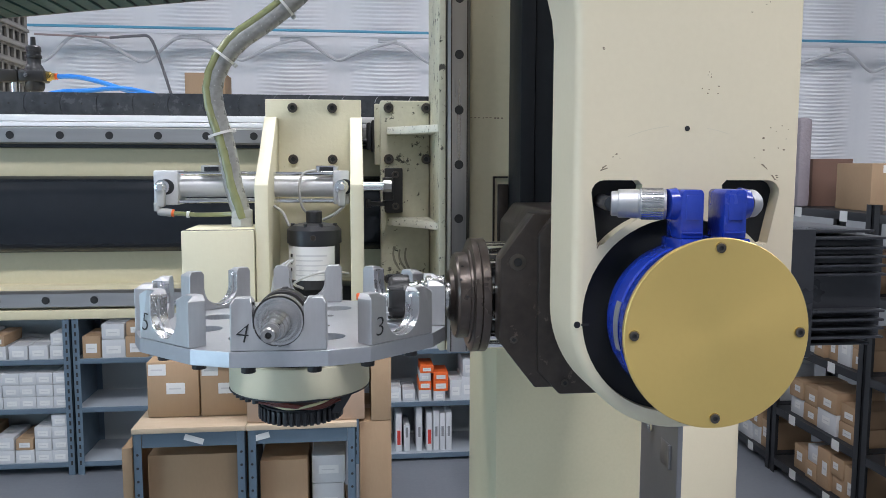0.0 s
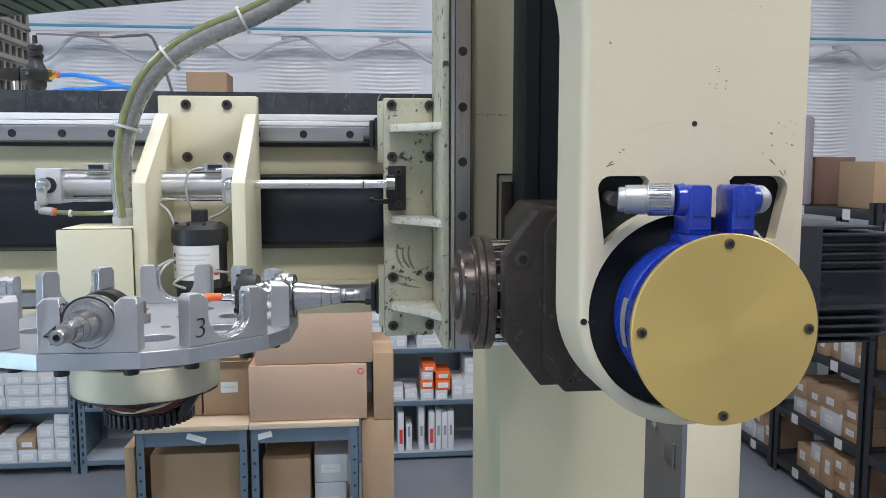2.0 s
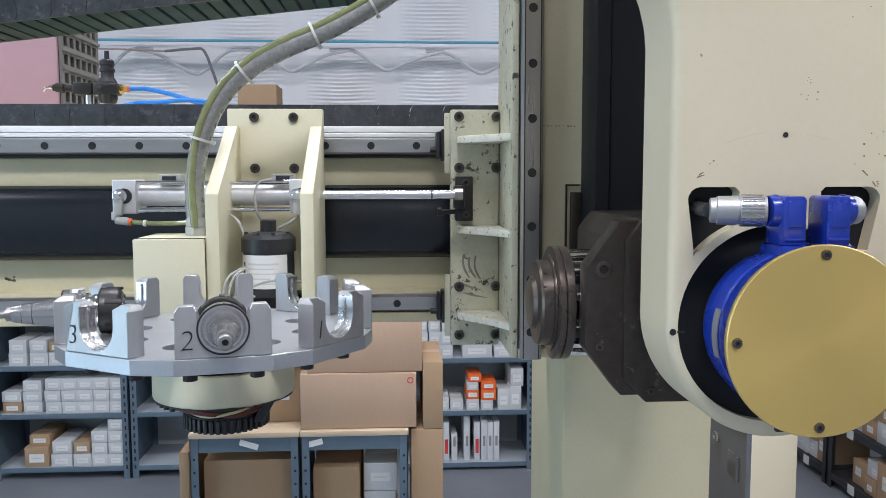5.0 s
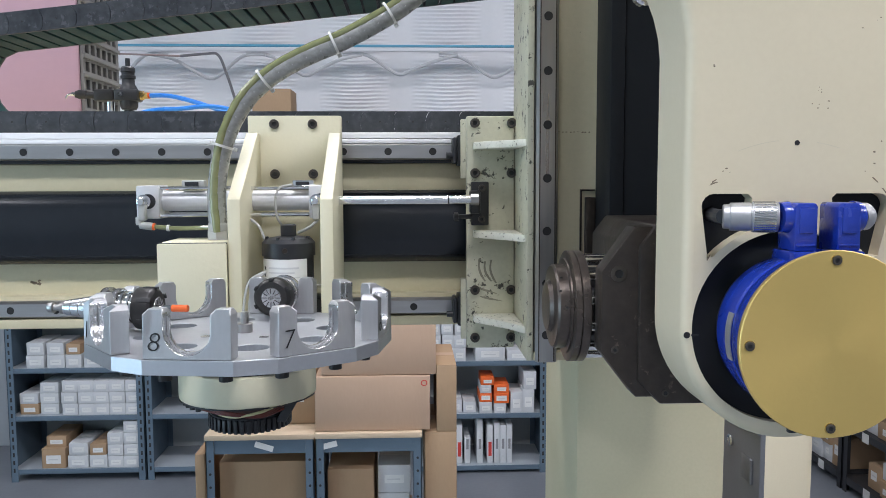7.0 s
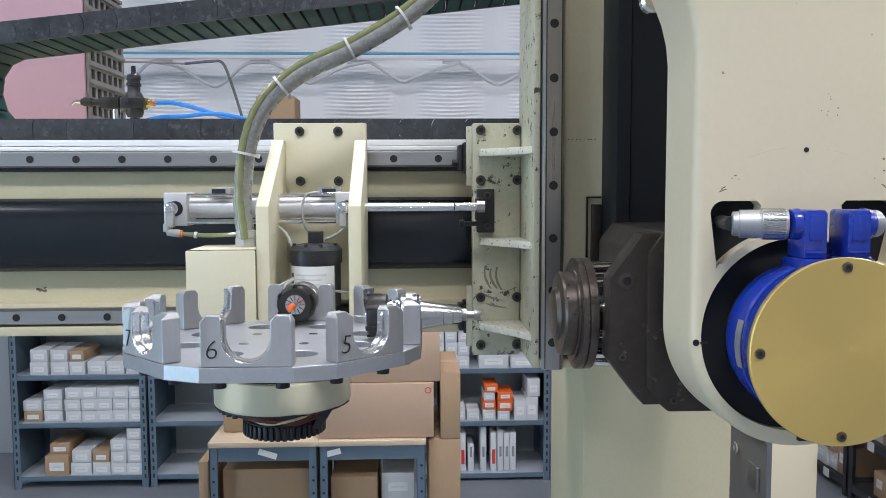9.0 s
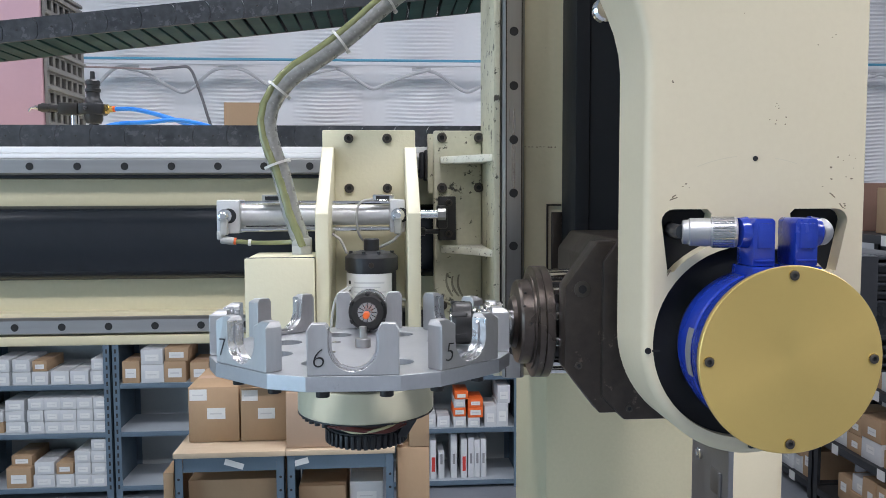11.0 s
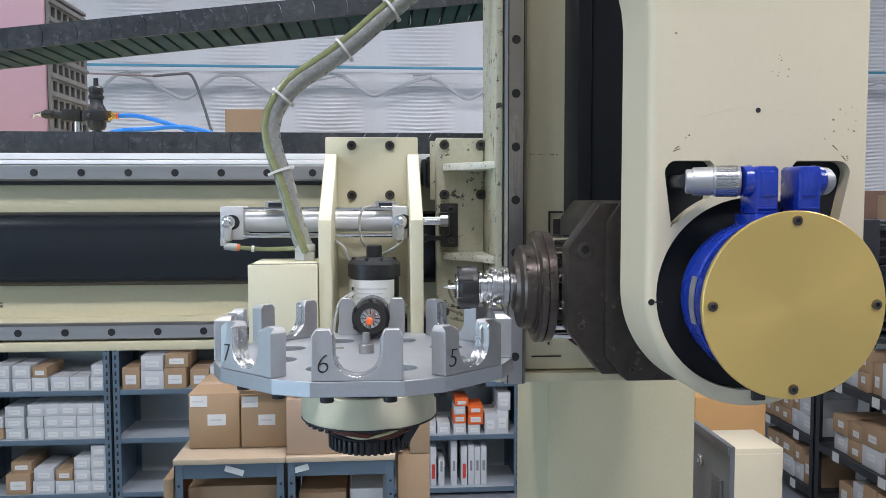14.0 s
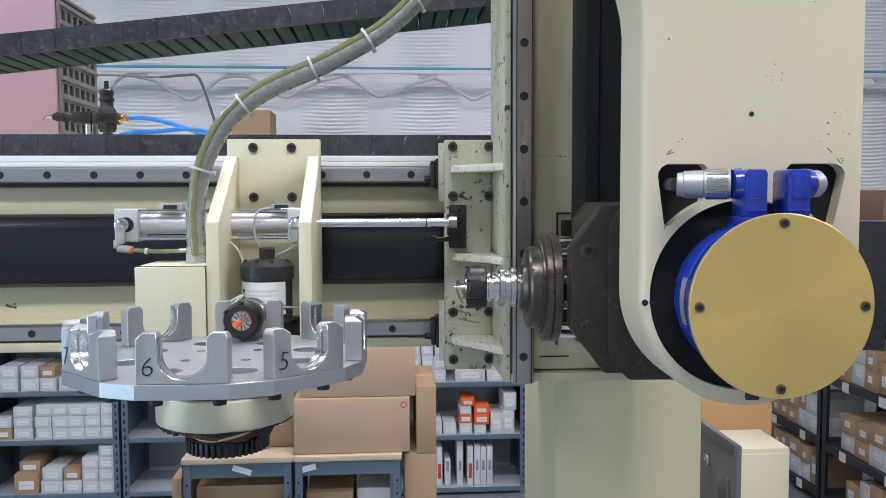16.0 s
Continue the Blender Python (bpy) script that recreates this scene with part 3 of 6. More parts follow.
        box(bm, 0.088, 0.0938, 1.070, 1.105, z - 0.017, z + 0.017, 0.002)
        cyl(bm, (0.088, 1.08, z - 0.006), (0.080, 1.08, z - 0.006), 0.004, n=12)
        part("end_seal", bm, BLACK, b)
    for z in (2.041, 1.930, 1.822):
        bm = bmesh.new()
        prism(bm, [(0.112, 1.0418), (0.112, 1.026), (0.150, 0.975), (0.1658, 0.945), (0.1658, 1.0418)], z - 0.0045, z + 0.0045, 'z', 0.0012)
        part("gusset", bm, FLAKED, b, "white gusset with flaking paint")
    sm = screw_mesh(0.0062, 0.004)
    for z in (2.070, 2.007, 1.857, 1.795):
        for x in (0.1145, 0.1612):
            piece("bracket_screw", sm, b, (x, 1.042, z))
    for k, (x, z, dx, dz) in enumerate(((0.122, 1.868, 0.007, 0.030), (0.129, 1.868, 0.008, 0.026), (0.137, 1.866, 0.006, 0.030), (0.118, 1.852, 0.026, 0.010), (0.122, 1.842, 0.030, 0.007))):
        bm = bmesh.new()
        n = 8
        top = [(x + dx * i / n - 0.004 * math.sin(math.pi * i / n), z + dz * (1 - i / n) + 0.0014 * math.sin(math.pi * i / n)) for i in range(n + 1)]
        low = [(px - 0.0024, pz - 0.0022 * math.sin(math.pi * i / n)) for i, (px, pz) in enumerate(top)]
        prism(bm, top + low[::-1], 1.0417, 1.0421, 'y')
        part("grease_streak", bm, GREASE, b, "dark grease streak")
    # clamp that holds the cylinder rod
    c = thing("rod_clamp", (0.12, 1.03, 1.94), "black steel rod clamp with clamp screws", "clamp")
    bm = bmesh.new()
    box(bm, 0.109, 0.131, 1.028, 1.0415, 1.941, 1.996, 0.0015)
    box(bm, 0.106, 0.118, 1.000, 1.0278, 1.957, 1.985, 0.002)
    part("clamp_body", bm, BLACK_OXIDE, c)
    sm2 = screw_mesh(0.0045, 0.004)
    piece("clamp_screw", sm2, c, (0.122, 1.028, 1.988))
    piece("clamp_screw", sm2, c, (0.122, 1.028, 1.949))
    bm = bmesh.new()
    cyl(bm, (0.090, 1.012, 1.953), (0.1085, 1.012, 1.953), 0.003, n=12)
    cyl(bm, (0.086, 1.012, 1.953), (0.0915, 1.012, 1.953), 0.0052, n=14, bev=0.0006)
    part("thumb_screw", bm, BLACK_OXIDE, c)
    bm = bmesh.new()
    cyl(bm, (0.1058, 0.995, 1.9745), (0.1155, 0.995, 1.9745), 0.0070, n=6)
    part("rod_nut", bm, STEEL_V, c, "grey hexagon nut")
    bm = bmesh.new()
    cyl(bm, (-0.10, 0.995, 1.9745), (0.1057, 0.995, 1.9745), 0.0052, n=20)
    part("piston_rod", bm, CHROME, c, "polished chrome piston rod")
    bm = bmesh.new()
    cyl(bm, (0.0775, 0.995, 1.9745), (0.079, 0.995, 1.9745), 0.0056, n=20)
    part("rod_ring", bm, BLACK_OXIDE, c)


# ---- tool changer that slides along the beam; drawn at its outer stop ----
CX, CY = -0.1141, 0.7205
UX = CX + 0.0022
SPIN_Z = 1.8872
PLATE_TOP, PLATE_LOW = 1.8667, 1.8552
APO, BLOCK_W, BLOCK_T, BLOCK_H = 0.1242, 0.0664, 0.0145, 0.0368


def pocket_mesh():
    """A fork block; local x is outwards, z is up from the plate, y across."""
    w, hh, u, zc = BLOCK_W / 2, BLOCK_H, 0.0177, 0.0208
    out = [(-w, 0), (w, 0), (w, hh - 0.0040), (w - 0.0026, hh), (u + 0.0024, hh), (u, hh - 0.0036)]
    arc = circle(0, zc, u, 16, 0, -180)
    out += arc + [(-u, hh - 0.0036), (-u - 0.0024, hh), (-w + 0.0026, hh), (-w, hh - 0.0040)]
    bm = bmesh.new()
    prism(bm, out, APO - BLOCK_T, APO, 'x', 0.0007)
    # narrow key ridge inside the mouth
    u2 = u - 0.0016
    ridge = circle(0, zc, u - 0.0001, 16, 0, -180)
    ridge = [(u - 0.0001, hh - 0.005)] + ridge + [(-u + 0.0001, hh - 0.005), (-u2, hh - 0.007)] + circle(0, zc, u2, 16, 180, 360) + [(u2, hh - 0.007)]
    mid = APO - BLOCK_T / 2
    prism(bm, ridge, mid - 0.0016, mid + 0.0004, 'x')
    # slanted lead on the outer top edges
    for v in bm.verts:
        if v.co.z > hh - 0.0009 and v.co.x > APO - 0.0012:
            v.co.x -= 0.005
    bmesh.ops.recalc_face_normals(bm, faces=bm.faces[:])
    me = finish(bm, ALU, 14)
    me.materials.append(ALU_BORE)
    for f in me.polygons:
        c = f.center
        if abs(f.normal.x) < 0.5 and math.hypot(c.y, min(0.0, c.z - zc)) < u + 0.0004 and c.z < hh - 0.001 and c.z > 0.0015:
            f.material_index = 1
    return me


def tool_changer():
    t = thing("tool_changer", (CX, 0.95, PLATE_LOW), "cream tool changer carriage with an aluminium carousel", "tool changer")
    bm = bmesh.new()
    box(bm, -0.171, -0.0545, 1.045, 1.062, 1.86, 2.0795, 0.0015)
    part("back_plate", bm, CREAM_BOX, t)
    sm = screw_mesh(0.0060, 0.0035)
    for x in (-0.138, -0.090):
        for z in (2.069, 2.0065):
            piece("plate_screw", sm, t, (x, 1.045, z))
    for z in (2.0365, 1.8255):
        bm = bmesh.new()
        box(bm, -0.165, -0.060, 1.0622, 1.1065, z - 0.020, z + 0.020, 0.002)
        part("rail_block", bm, BLACK_OXIDE, t, "black rail bearing block")
    for x0 in (-0.1705, -0.0685):
        bm = bmesh.new()
        prism(bm, [(1.0448, 1.82), (0.915, 1.82), (0.915, 1.978), (1.030, 2.057), (1.0448, 2.057)], x0, x0 + 0.0145, 'x', 0.0012)
        part("side_rib", bm, CREAM_BOX, t)
    # junction box
    bm = bmesh.new()
    box(bm, -0.245, -0.1712, 0.915, 0.985, 1.835, 1.931, 0.003)
    part("junction_box", bm, CREAM_BOX, t)
    bm = bmesh.new()
    box(bm, -0.2475, -0.1712, 0.911, 0.9148, 1.838, 1.9295, 0.0015)
    part("box_lid", bm, CREAM_BOX, t)
    bm = bmesh.new()
    box(bm, -0.2462, -0.1715, 0.9148, 0.9172, 1.8375, 1.9303)
    part("lid_gasket", bm, BLACK, t, "black lid gasket")
    bm = bmesh.new()
    cyl(bm, (-0.1885, 0.95, 1.9312), (-0.1885, 0.95, 1.941), 0.0125, n=6)
    cyl(bm, (-0.1885, 0.95, 1.941), (-0.1885, 0.95, 1.950), 0.0115, n=20, bev=0.001)
    part("conduit_gland", bm, GREY_PLASTIC, t, "grey conduit gland")
    # pneumatic cylinder
    yc, zc = 0.995, 1.9745
    bm = bmesh.new()
    cyl(bm, (-0.262, yc, zc), (-0.088, yc, zc), 0.0122, n=32)
    part("cylinder_tube", bm, ALU_TUBE, t, "bright aluminium cylinder tube")
    for x0, x1 in ((-0.289, -0.262), (-0.088, -0.0695)):
        bm = bmesh.new()
        box(bm, x0, x1, yc - 0.02, yc + 0.02, zc - 0.0205, zc + 0.0185, 0.002)
        part("end_cap", bm, ALU_TUBE, t)
    for dy, dz in ((-0.0150, 0.0150), (-0.0150, -0.0165), (0.0150, 0.0150), (0.0150, -0.0165)):
        bm = bmesh.new()
        cyl(bm, (-0.262, yc + dy, zc + dz), (-0.088, yc + dy, zc + dz), 0.0022, n=10)
        part("tie_rod", bm, CHROME, t)
    for x in (-0.279, -0.0785):
        bm = bmesh.new()
        lathe(bm, [(0, 0.0082), (0.0045, 0.0082), (0.005, 0.0070), (0.005, 0.0055), (0.011, 0.0055), (0.012, 0.0035), (0.016, 0.0035)], pose(x, yc - 0.02, zc, 90, 0, 0), 18)
        part("port_fitting", bm, CHROME, t, "bright port fitting")
        bm = bmesh.new()
        lathe(bm, [(0, 0.0088), (0.0008, 0.0088), (0.0008, 0.007)], pose(x + 0.004, yc - 0.0201, zc, 90, 0, 0), 20)
        part("port_seal", bm, BLACK, t, "black port seal")
        bm = bmesh.new()
        box(bm, x - 0.0045, x + 0.0045, yc - 0.033, yc - 0.024, zc - 0.022, zc - 0.003, 0.002)
        part("elbow", bm, GREY_PLASTIC, t)
    bm = bmesh.new()
    cyl(bm, (-0.283, yc - 0.028, 1.9475), (-0.268, yc - 0.028, 1.9455), 0.0045, n=12, bev=0.001)
    cyl(bm, (-0.283, yc - 0.028, 1.9475), (-0.283, yc - 0.028, 1.957), 0.0045, n=12, bev=0.001)
    part("hose_elbow", bm, GREY_PLASTIC, t)
    bm = bmesh.new()
    cyl(bm, (-0.2679, yc - 0.028, 1.9455), (-0.2655, yc - 0.028, 1.9452), 0.0042, n=12)
    part("hose_collar", bm, ORANGE, t, "small orange release collar")
    bm = bmesh.new()
    tube(bm, [(-0.266, yc - 0.028, 1.9452), (-0.24, yc - 0.03, 1.9435), (-0.215, yc - 0.035, 1.944), (-0.199, yc - 0.042, 1.945)], 0.0026)
    part("air_hose", bm, CONDUIT_GREEN, t, "thin olive air hose")
    bm = bmesh.new()
    cyl(bm, (-0.2515, yc - 0.029, 1.9440), (-0.2485, yc - 0.029, 1.9437), 0.0038, n=12)
    part("hose_sleeve", bm, TIE, t)
    for x0 in (-0.238, -0.108):
        bm = bmesh.new()
        box(bm, x0, x0 + 0.026, yc - 0.012, yc + 0.004, zc + 0.0160, zc + 0.0245, 0.0015)
        part("reed_switch", bm, GREY_PLASTIC if x0 < -0.2 else CHROME, t, "small sensor clamped on the cylinder")
        bm = bmesh.new()
        box(bm, x0 + 0.004, x0 + 0.020, yc - 0.0128, yc - 0.0121, zc + 0.018, zc + 0.0225)
        part("switch_face", bm, BLACK, t)
    bm = bmesh.new()
    tube(bm, [(-0.108, yc - 0.014, zc + 0.019), (-0.122, yc - 0.021, zc + 0.015), (-0.127, yc - 0.022, zc), (-0.125, yc - 0.02, zc - 0.02), (-0.12, yc - 0.014, zc - 0.03)], 0.0014)
    part("switch_cable", bm, GREY_PLASTIC, t)
    bm = bmesh.new()
    tube(bm, [(-0.155, 0.97, 1.953), (-0.145, 0.965, 1.945), (-0.138, 0.962, 1.93)], 0.0016)
    part("loose_cable", bm, GREY_PLASTIC, t)
    bm = bmesh.new()
    tube(bm, [(-0.076, yc - 0.028, 1.953), (-0.086, 0.965, 1.944), (-0.1, 0.965, 1.937)], 0.0018)
    part("loose_cable", bm, GREY_PLASTIC, t)
    # black motor can between the ribs
    mx, my = -0.1095, 0.955
    bm = bmesh.new()
    lathe(bm, [(1.862, 0.0285), (1.912, 0.0285)], pose(mx, my, 0), 36)
    part("motor_can", bm, BLACK, t, "black motor can")
    bm = bmesh.new()
    lathe(bm, [(1.9121, 0.0305), (1.927, 0.0305), (1.932, 0.026), (1.9345, 0.012), (1.9345, 0.009), (1.947, 0.009), (1.948, 0.008)], pose(mx, my, 0), 36)
    for a in (200, 250, 290, 340):
        cyl(bm, (mx + 0.025 * math.cos(radians(a)), my + 0.025 * math.sin(radians(a)), 1.929), (mx + 0.025 * math.cos(radians(a)), my + 0.025 * math.sin(radians(a)), 1.9345), 0.0022, n=8)
    part("motor_cap", bm, BLACK, t, "black motor end cap")
    bm = bmesh.new()
    lathe(bm, [(0, 0.0032), (0.0012, 0.003), (0.0012, 0.001)], pose(mx, my - 0.0305, 1.9195, 90, 0, 0), 12)
    part("cap_screw", bm, DARK_STEEL, t)
    bm = bmesh.new()
    arc_o, arc_i = circle(mx, my, 0.0291, 24, 183, 322), circle(mx, my, 0.0286, 24, 322, 183)
    prism(bm, arc_o + arc_i, 1.872, 1.9095, 'z')
    part("motor_label", bm, PAPER, t, "white type label")
    for k, (a0, a1, z0, z1) in enumerate([(208, 216, 1.897, 1.901), (208, 215, 1.889, 1.893), (209, 214, 1.881, 1.885), (228, 300, 1.8985, 1.9005), (228, 290, 1.8935, 1.895), (228, 303, 1.888, 1.8895), (228, 280, 1.8825, 1.884), (228, 295, 1.877, 1.8785)]):
        bm = bmesh.new()
        prism(bm, circle(mx, my, 0.0293, 10, a0, a1) + circle(mx, my, 0.0290, 10, a1, a0), z0, z1, 'z')
        part("label_bar", bm, LIGHT_PRINT if k > 2 else INK, t)
    bm = bmesh.new()
    prism(bm, circle(mx, my, 0.0293, 8, 308, 321) + circle(mx, my, 0.0290, 8, 321, 308), 1.877, 1.883, 'z')
    part("label_mark", bm, RED, t)
    bm = bmesh.new()
    tube(bm, [(mx - 0.012, my - 0.03, 1.864), (mx - 0.02, my - 0.045, 1.872), (mx, my - 0.05, 1.882), (mx + 0.02, my - 0.045, 1.884), (mx + 0.038, my - 0.02, 1.879)], 0.0014)
    part("motor_cable", bm, GREY_PLASTIC, t, "pale bundled cable")
    for dx in (0.0, 0.006):
        bm = bmesh.new()
        tube(bm, [(mx - 0.022 - dx * 0.5, my - 0.030, 1.8955), (mx - 0.031 - dx, my - 0.040, 1.888), (mx - 0.036 - dx, my - 0.044, 1.874), (mx - 0.039 - dx, my - 0.046, 1.850)], 0.0015)
        part("hanging_cable", bm, GREY_PLASTIC, t, "pale hanging cable")
    # drive housing under the carousel
    bm = bmesh.new()
    lathe(bm, [(1.8397, 0.053), (1.8550, 0.053)], pose(UX, CY, 0), 40)
    part("bearing_ring", bm, VOID, t, "dark bearing ring")
    bm = bmesh.new()
    front = circle(UX, CY, 0.0590, 28, 180, 360)
    prism(bm, front + [(UX + 0.052, 0.755), (UX + 0.030, 0.93), (UX - 0.030, 0.93), (UX - 0.052, 0.755)], 1.8138, 1.8395, 'z', 0.0012)
    part("drive_housing", bm, CREAM_BOX, t, "cream cast drive housing", False, 20)
    bm = bmesh.new()
    arc = circle(UX, CY, 0.0592, 40, 188, 352)
    prism(bm, arc + circle(UX, CY, 0.0584, 40, 352, 188), 1.8130, 1.8140, 'z')
    for v in bm.verts:
        if v.co.z > 1.8135:
            v.co.z += 0.0011 * noise.noise(Vector((v.co.x * 90, v.co.y * 90, 0)))
    part("housing_rim", bm, BLACK, t, "dark greasy lower rim")
    bm = bmesh.new()
    cyl(bm, (0, 0, -0.005), (0, 0, 0), 0.0024, n=8)
    fin = finish(bm, BLACK)
    for i in range(5):
        a = radians(196 + i * 9)
        piece("housing_fin", fin, t, (UX + 0.054 * math.cos(a), CY + 0.054 * math.sin(a), 1.8137))
    bm = bmesh.new()
    lathe(bm, [(1.7997, 0.030), (1.802, 0.036), (1.807, 0.041), (1.8126, 0.044)], pose(UX, CY + 0.004, 0), 32)
    part("coil", bm, COPPER, t, "dark red coil windings")
    bm = bmesh.new()
    tube(bm, [(UX - 0.034, CY - 0.024, 1.8080), (UX - 0.010, CY - 0.0385, 1.8025), (UX + 0.014, CY - 0.0400, 1.8055), (UX + 0.036, CY - 0.022, 1.8095)], 0.0012)
    part("pale_lead", bm, WIRE_PALE, t, "pale yellow wire")
    for dz, w in ((0.0, 0.7), (0.003, 0.5), (-0.0025, 0.3)):
        bm = bmesh.new()
        tube(bm, [(UX - 0.036, CY - 0.022, 1.8075 - dz), (UX - 0.014, CY - 0.0395, 1.8065 - dz * w), (UX + 0.016, CY - 0.0390, 1.803 - dz * 0.3), (UX + 0.034, CY - 0.024, 1.8075 - dz)], 0.0011)
        part("red_lead", bm, DARK_RED, t, "dark red wire")
    bm = bmesh.new()
    prism(bm, [(UX + 0.026, 1.7915), (UX + 0.0345, 1.7915), (UX + 0.0475, 1.8130), (UX + 0.037, 1.8130)], CY - 0.020, CY + 0.016, 'y', 0.001)
    part("coil_strap", bm, BLACK, t, "black slanted coil guard")
    bm = bmesh.new()
    lathe(bm, [(1.7985, 0.0335), (1.8035, 0.0350), (1.8060, 0.0345)], pose(UX, CY + 0.004, 0), 32)
    part("coil_collar", bm, BLACK, t, "black coil collar")
    bm = bmesh.new()
    lathe(bm, [(1.7830, 0.028), (1.785, 0.033), (1.7975, 0.0345), (1.7995, 0.031)], pose(UX, CY + 0.004, 0), 40)
    cap = part("fan_cap", bm, BLACK, t, "ribbed black motor cap")
    rib = bmesh.new()
    box(rib, 0.0320, 0.0362, -0.0017, 0.0017, 1.7846, 1.7962, 0.0006)
    rib = finish(rib, BLACK)
    for i in range(40):
        o = new("cap_rib", rib)
        o.parent = cap
        o.location = Vector((UX, CY + 0.004, 0)) - home(cap)
        o.rotation_euler = (0, 0, radians(i * 360 / 40))
    # carousel: turns about its own upright axis
    c = new("carousel")
    c.parent = t
    c.location = Vector((CX, CY, PLATE_TOP)) - home(t)
    c.empty_display_size = 0.02
    side = 2 * APO * math.tan(radians(22.5))
    cut = (side - BLOCK_W - 0.002) / 2
    pl = []
    for k in range(8):
        a = radians(45 * k)
        for s in (-1, 1):
            v = Vector((APO, s * (side / 2 - cut)))
            pl.append((v.x * math.cos(a) - v.y * math.sin(a), v.x * math.sin(a) + v.y * math.cos(a)))
    holes = [circle(0.077 * math.cos(radians(45 * k + 22.5)), 0.077 * math.sin(radians(45 * k + 22.5)), 0.0145, 28) for k in range(8)]
    bm = bmesh.new()
    prism(bm, pl, PLATE_LOW - PLATE_TOP, 0, 'z', 0.0005, holes)
    part("plate", bm, ALU_PLATE, c, "faceted aluminium plate with round holes", True, 12)
    fork = pocket_mesh()
    low_screw = bmesh.new()
    cyl(low_screw, (0, 0, 0), (0, 0, -0.0065), 0.0052, n=14, bev=0.0005)
    low_screw = finish(low_screw, BLACK_OXIDE)
    for k in range(8):
        n = k + 1
        ang = -45 * (n - 2)
        ob = new("fork_pocket", fork)
        ob.parent = c
        ob.location = (0, 0, 0.0002)
        ob.rotation_euler = (0, 0, radians(ang))
        for s in (-1, 1):
            o = new("pocket_screw", low_screw)
            o.parent = c
            a = radians(ang) + s * 0.21
            o.location = (0.1125 * math.cos(a), 0.1125 * math.sin(a), PLATE_LOW - PLATE_TOP)
        d = new("pocket_number", text_mesh(str(n), 0.0205, INK))
        d.parent = c
        turn = Matrix.Rotation(radians(ang), 4, 'Z') @ Matrix.Translation((APO + 0.0003, -0.0252, 0.0125)) @ Matrix.Rotation(radians(90), 4, 'Z') @ Matrix.Rotation(radians(90), 4, 'X') @ Matrix.Rotation(radians(-6 + 3 * (n % 4)), 4, 'Z')
        d.matrix_local = turn
        tagged(d, "hand-drawn black number")
    bm = bmesh.new()
    lathe(bm, [(0, 0.0068), (0.0075, 0.0068), (0.008, 0.006), (0.008, 0.0035), (0.017, 0.0035), (0.018, 0.003)], pose(0, 0, 0), 20)
    part("centre_bolt", bm, STEEL_V, c, "grey steel centre bolt", True)
    for k in range(4):
        a = radians(45 + 90 * k)
        bm = bmesh.new()
        lathe(bm, [(0.0001, 0.0042), (0.0006, 0.0042), (0.0006, 0.003)], pose(0.036 * math.cos(a), 0.036 * math.sin(a), 0), 14)
        part("plate_plug", bm, TOOL_STEEL, c, "", True)
    return t, c


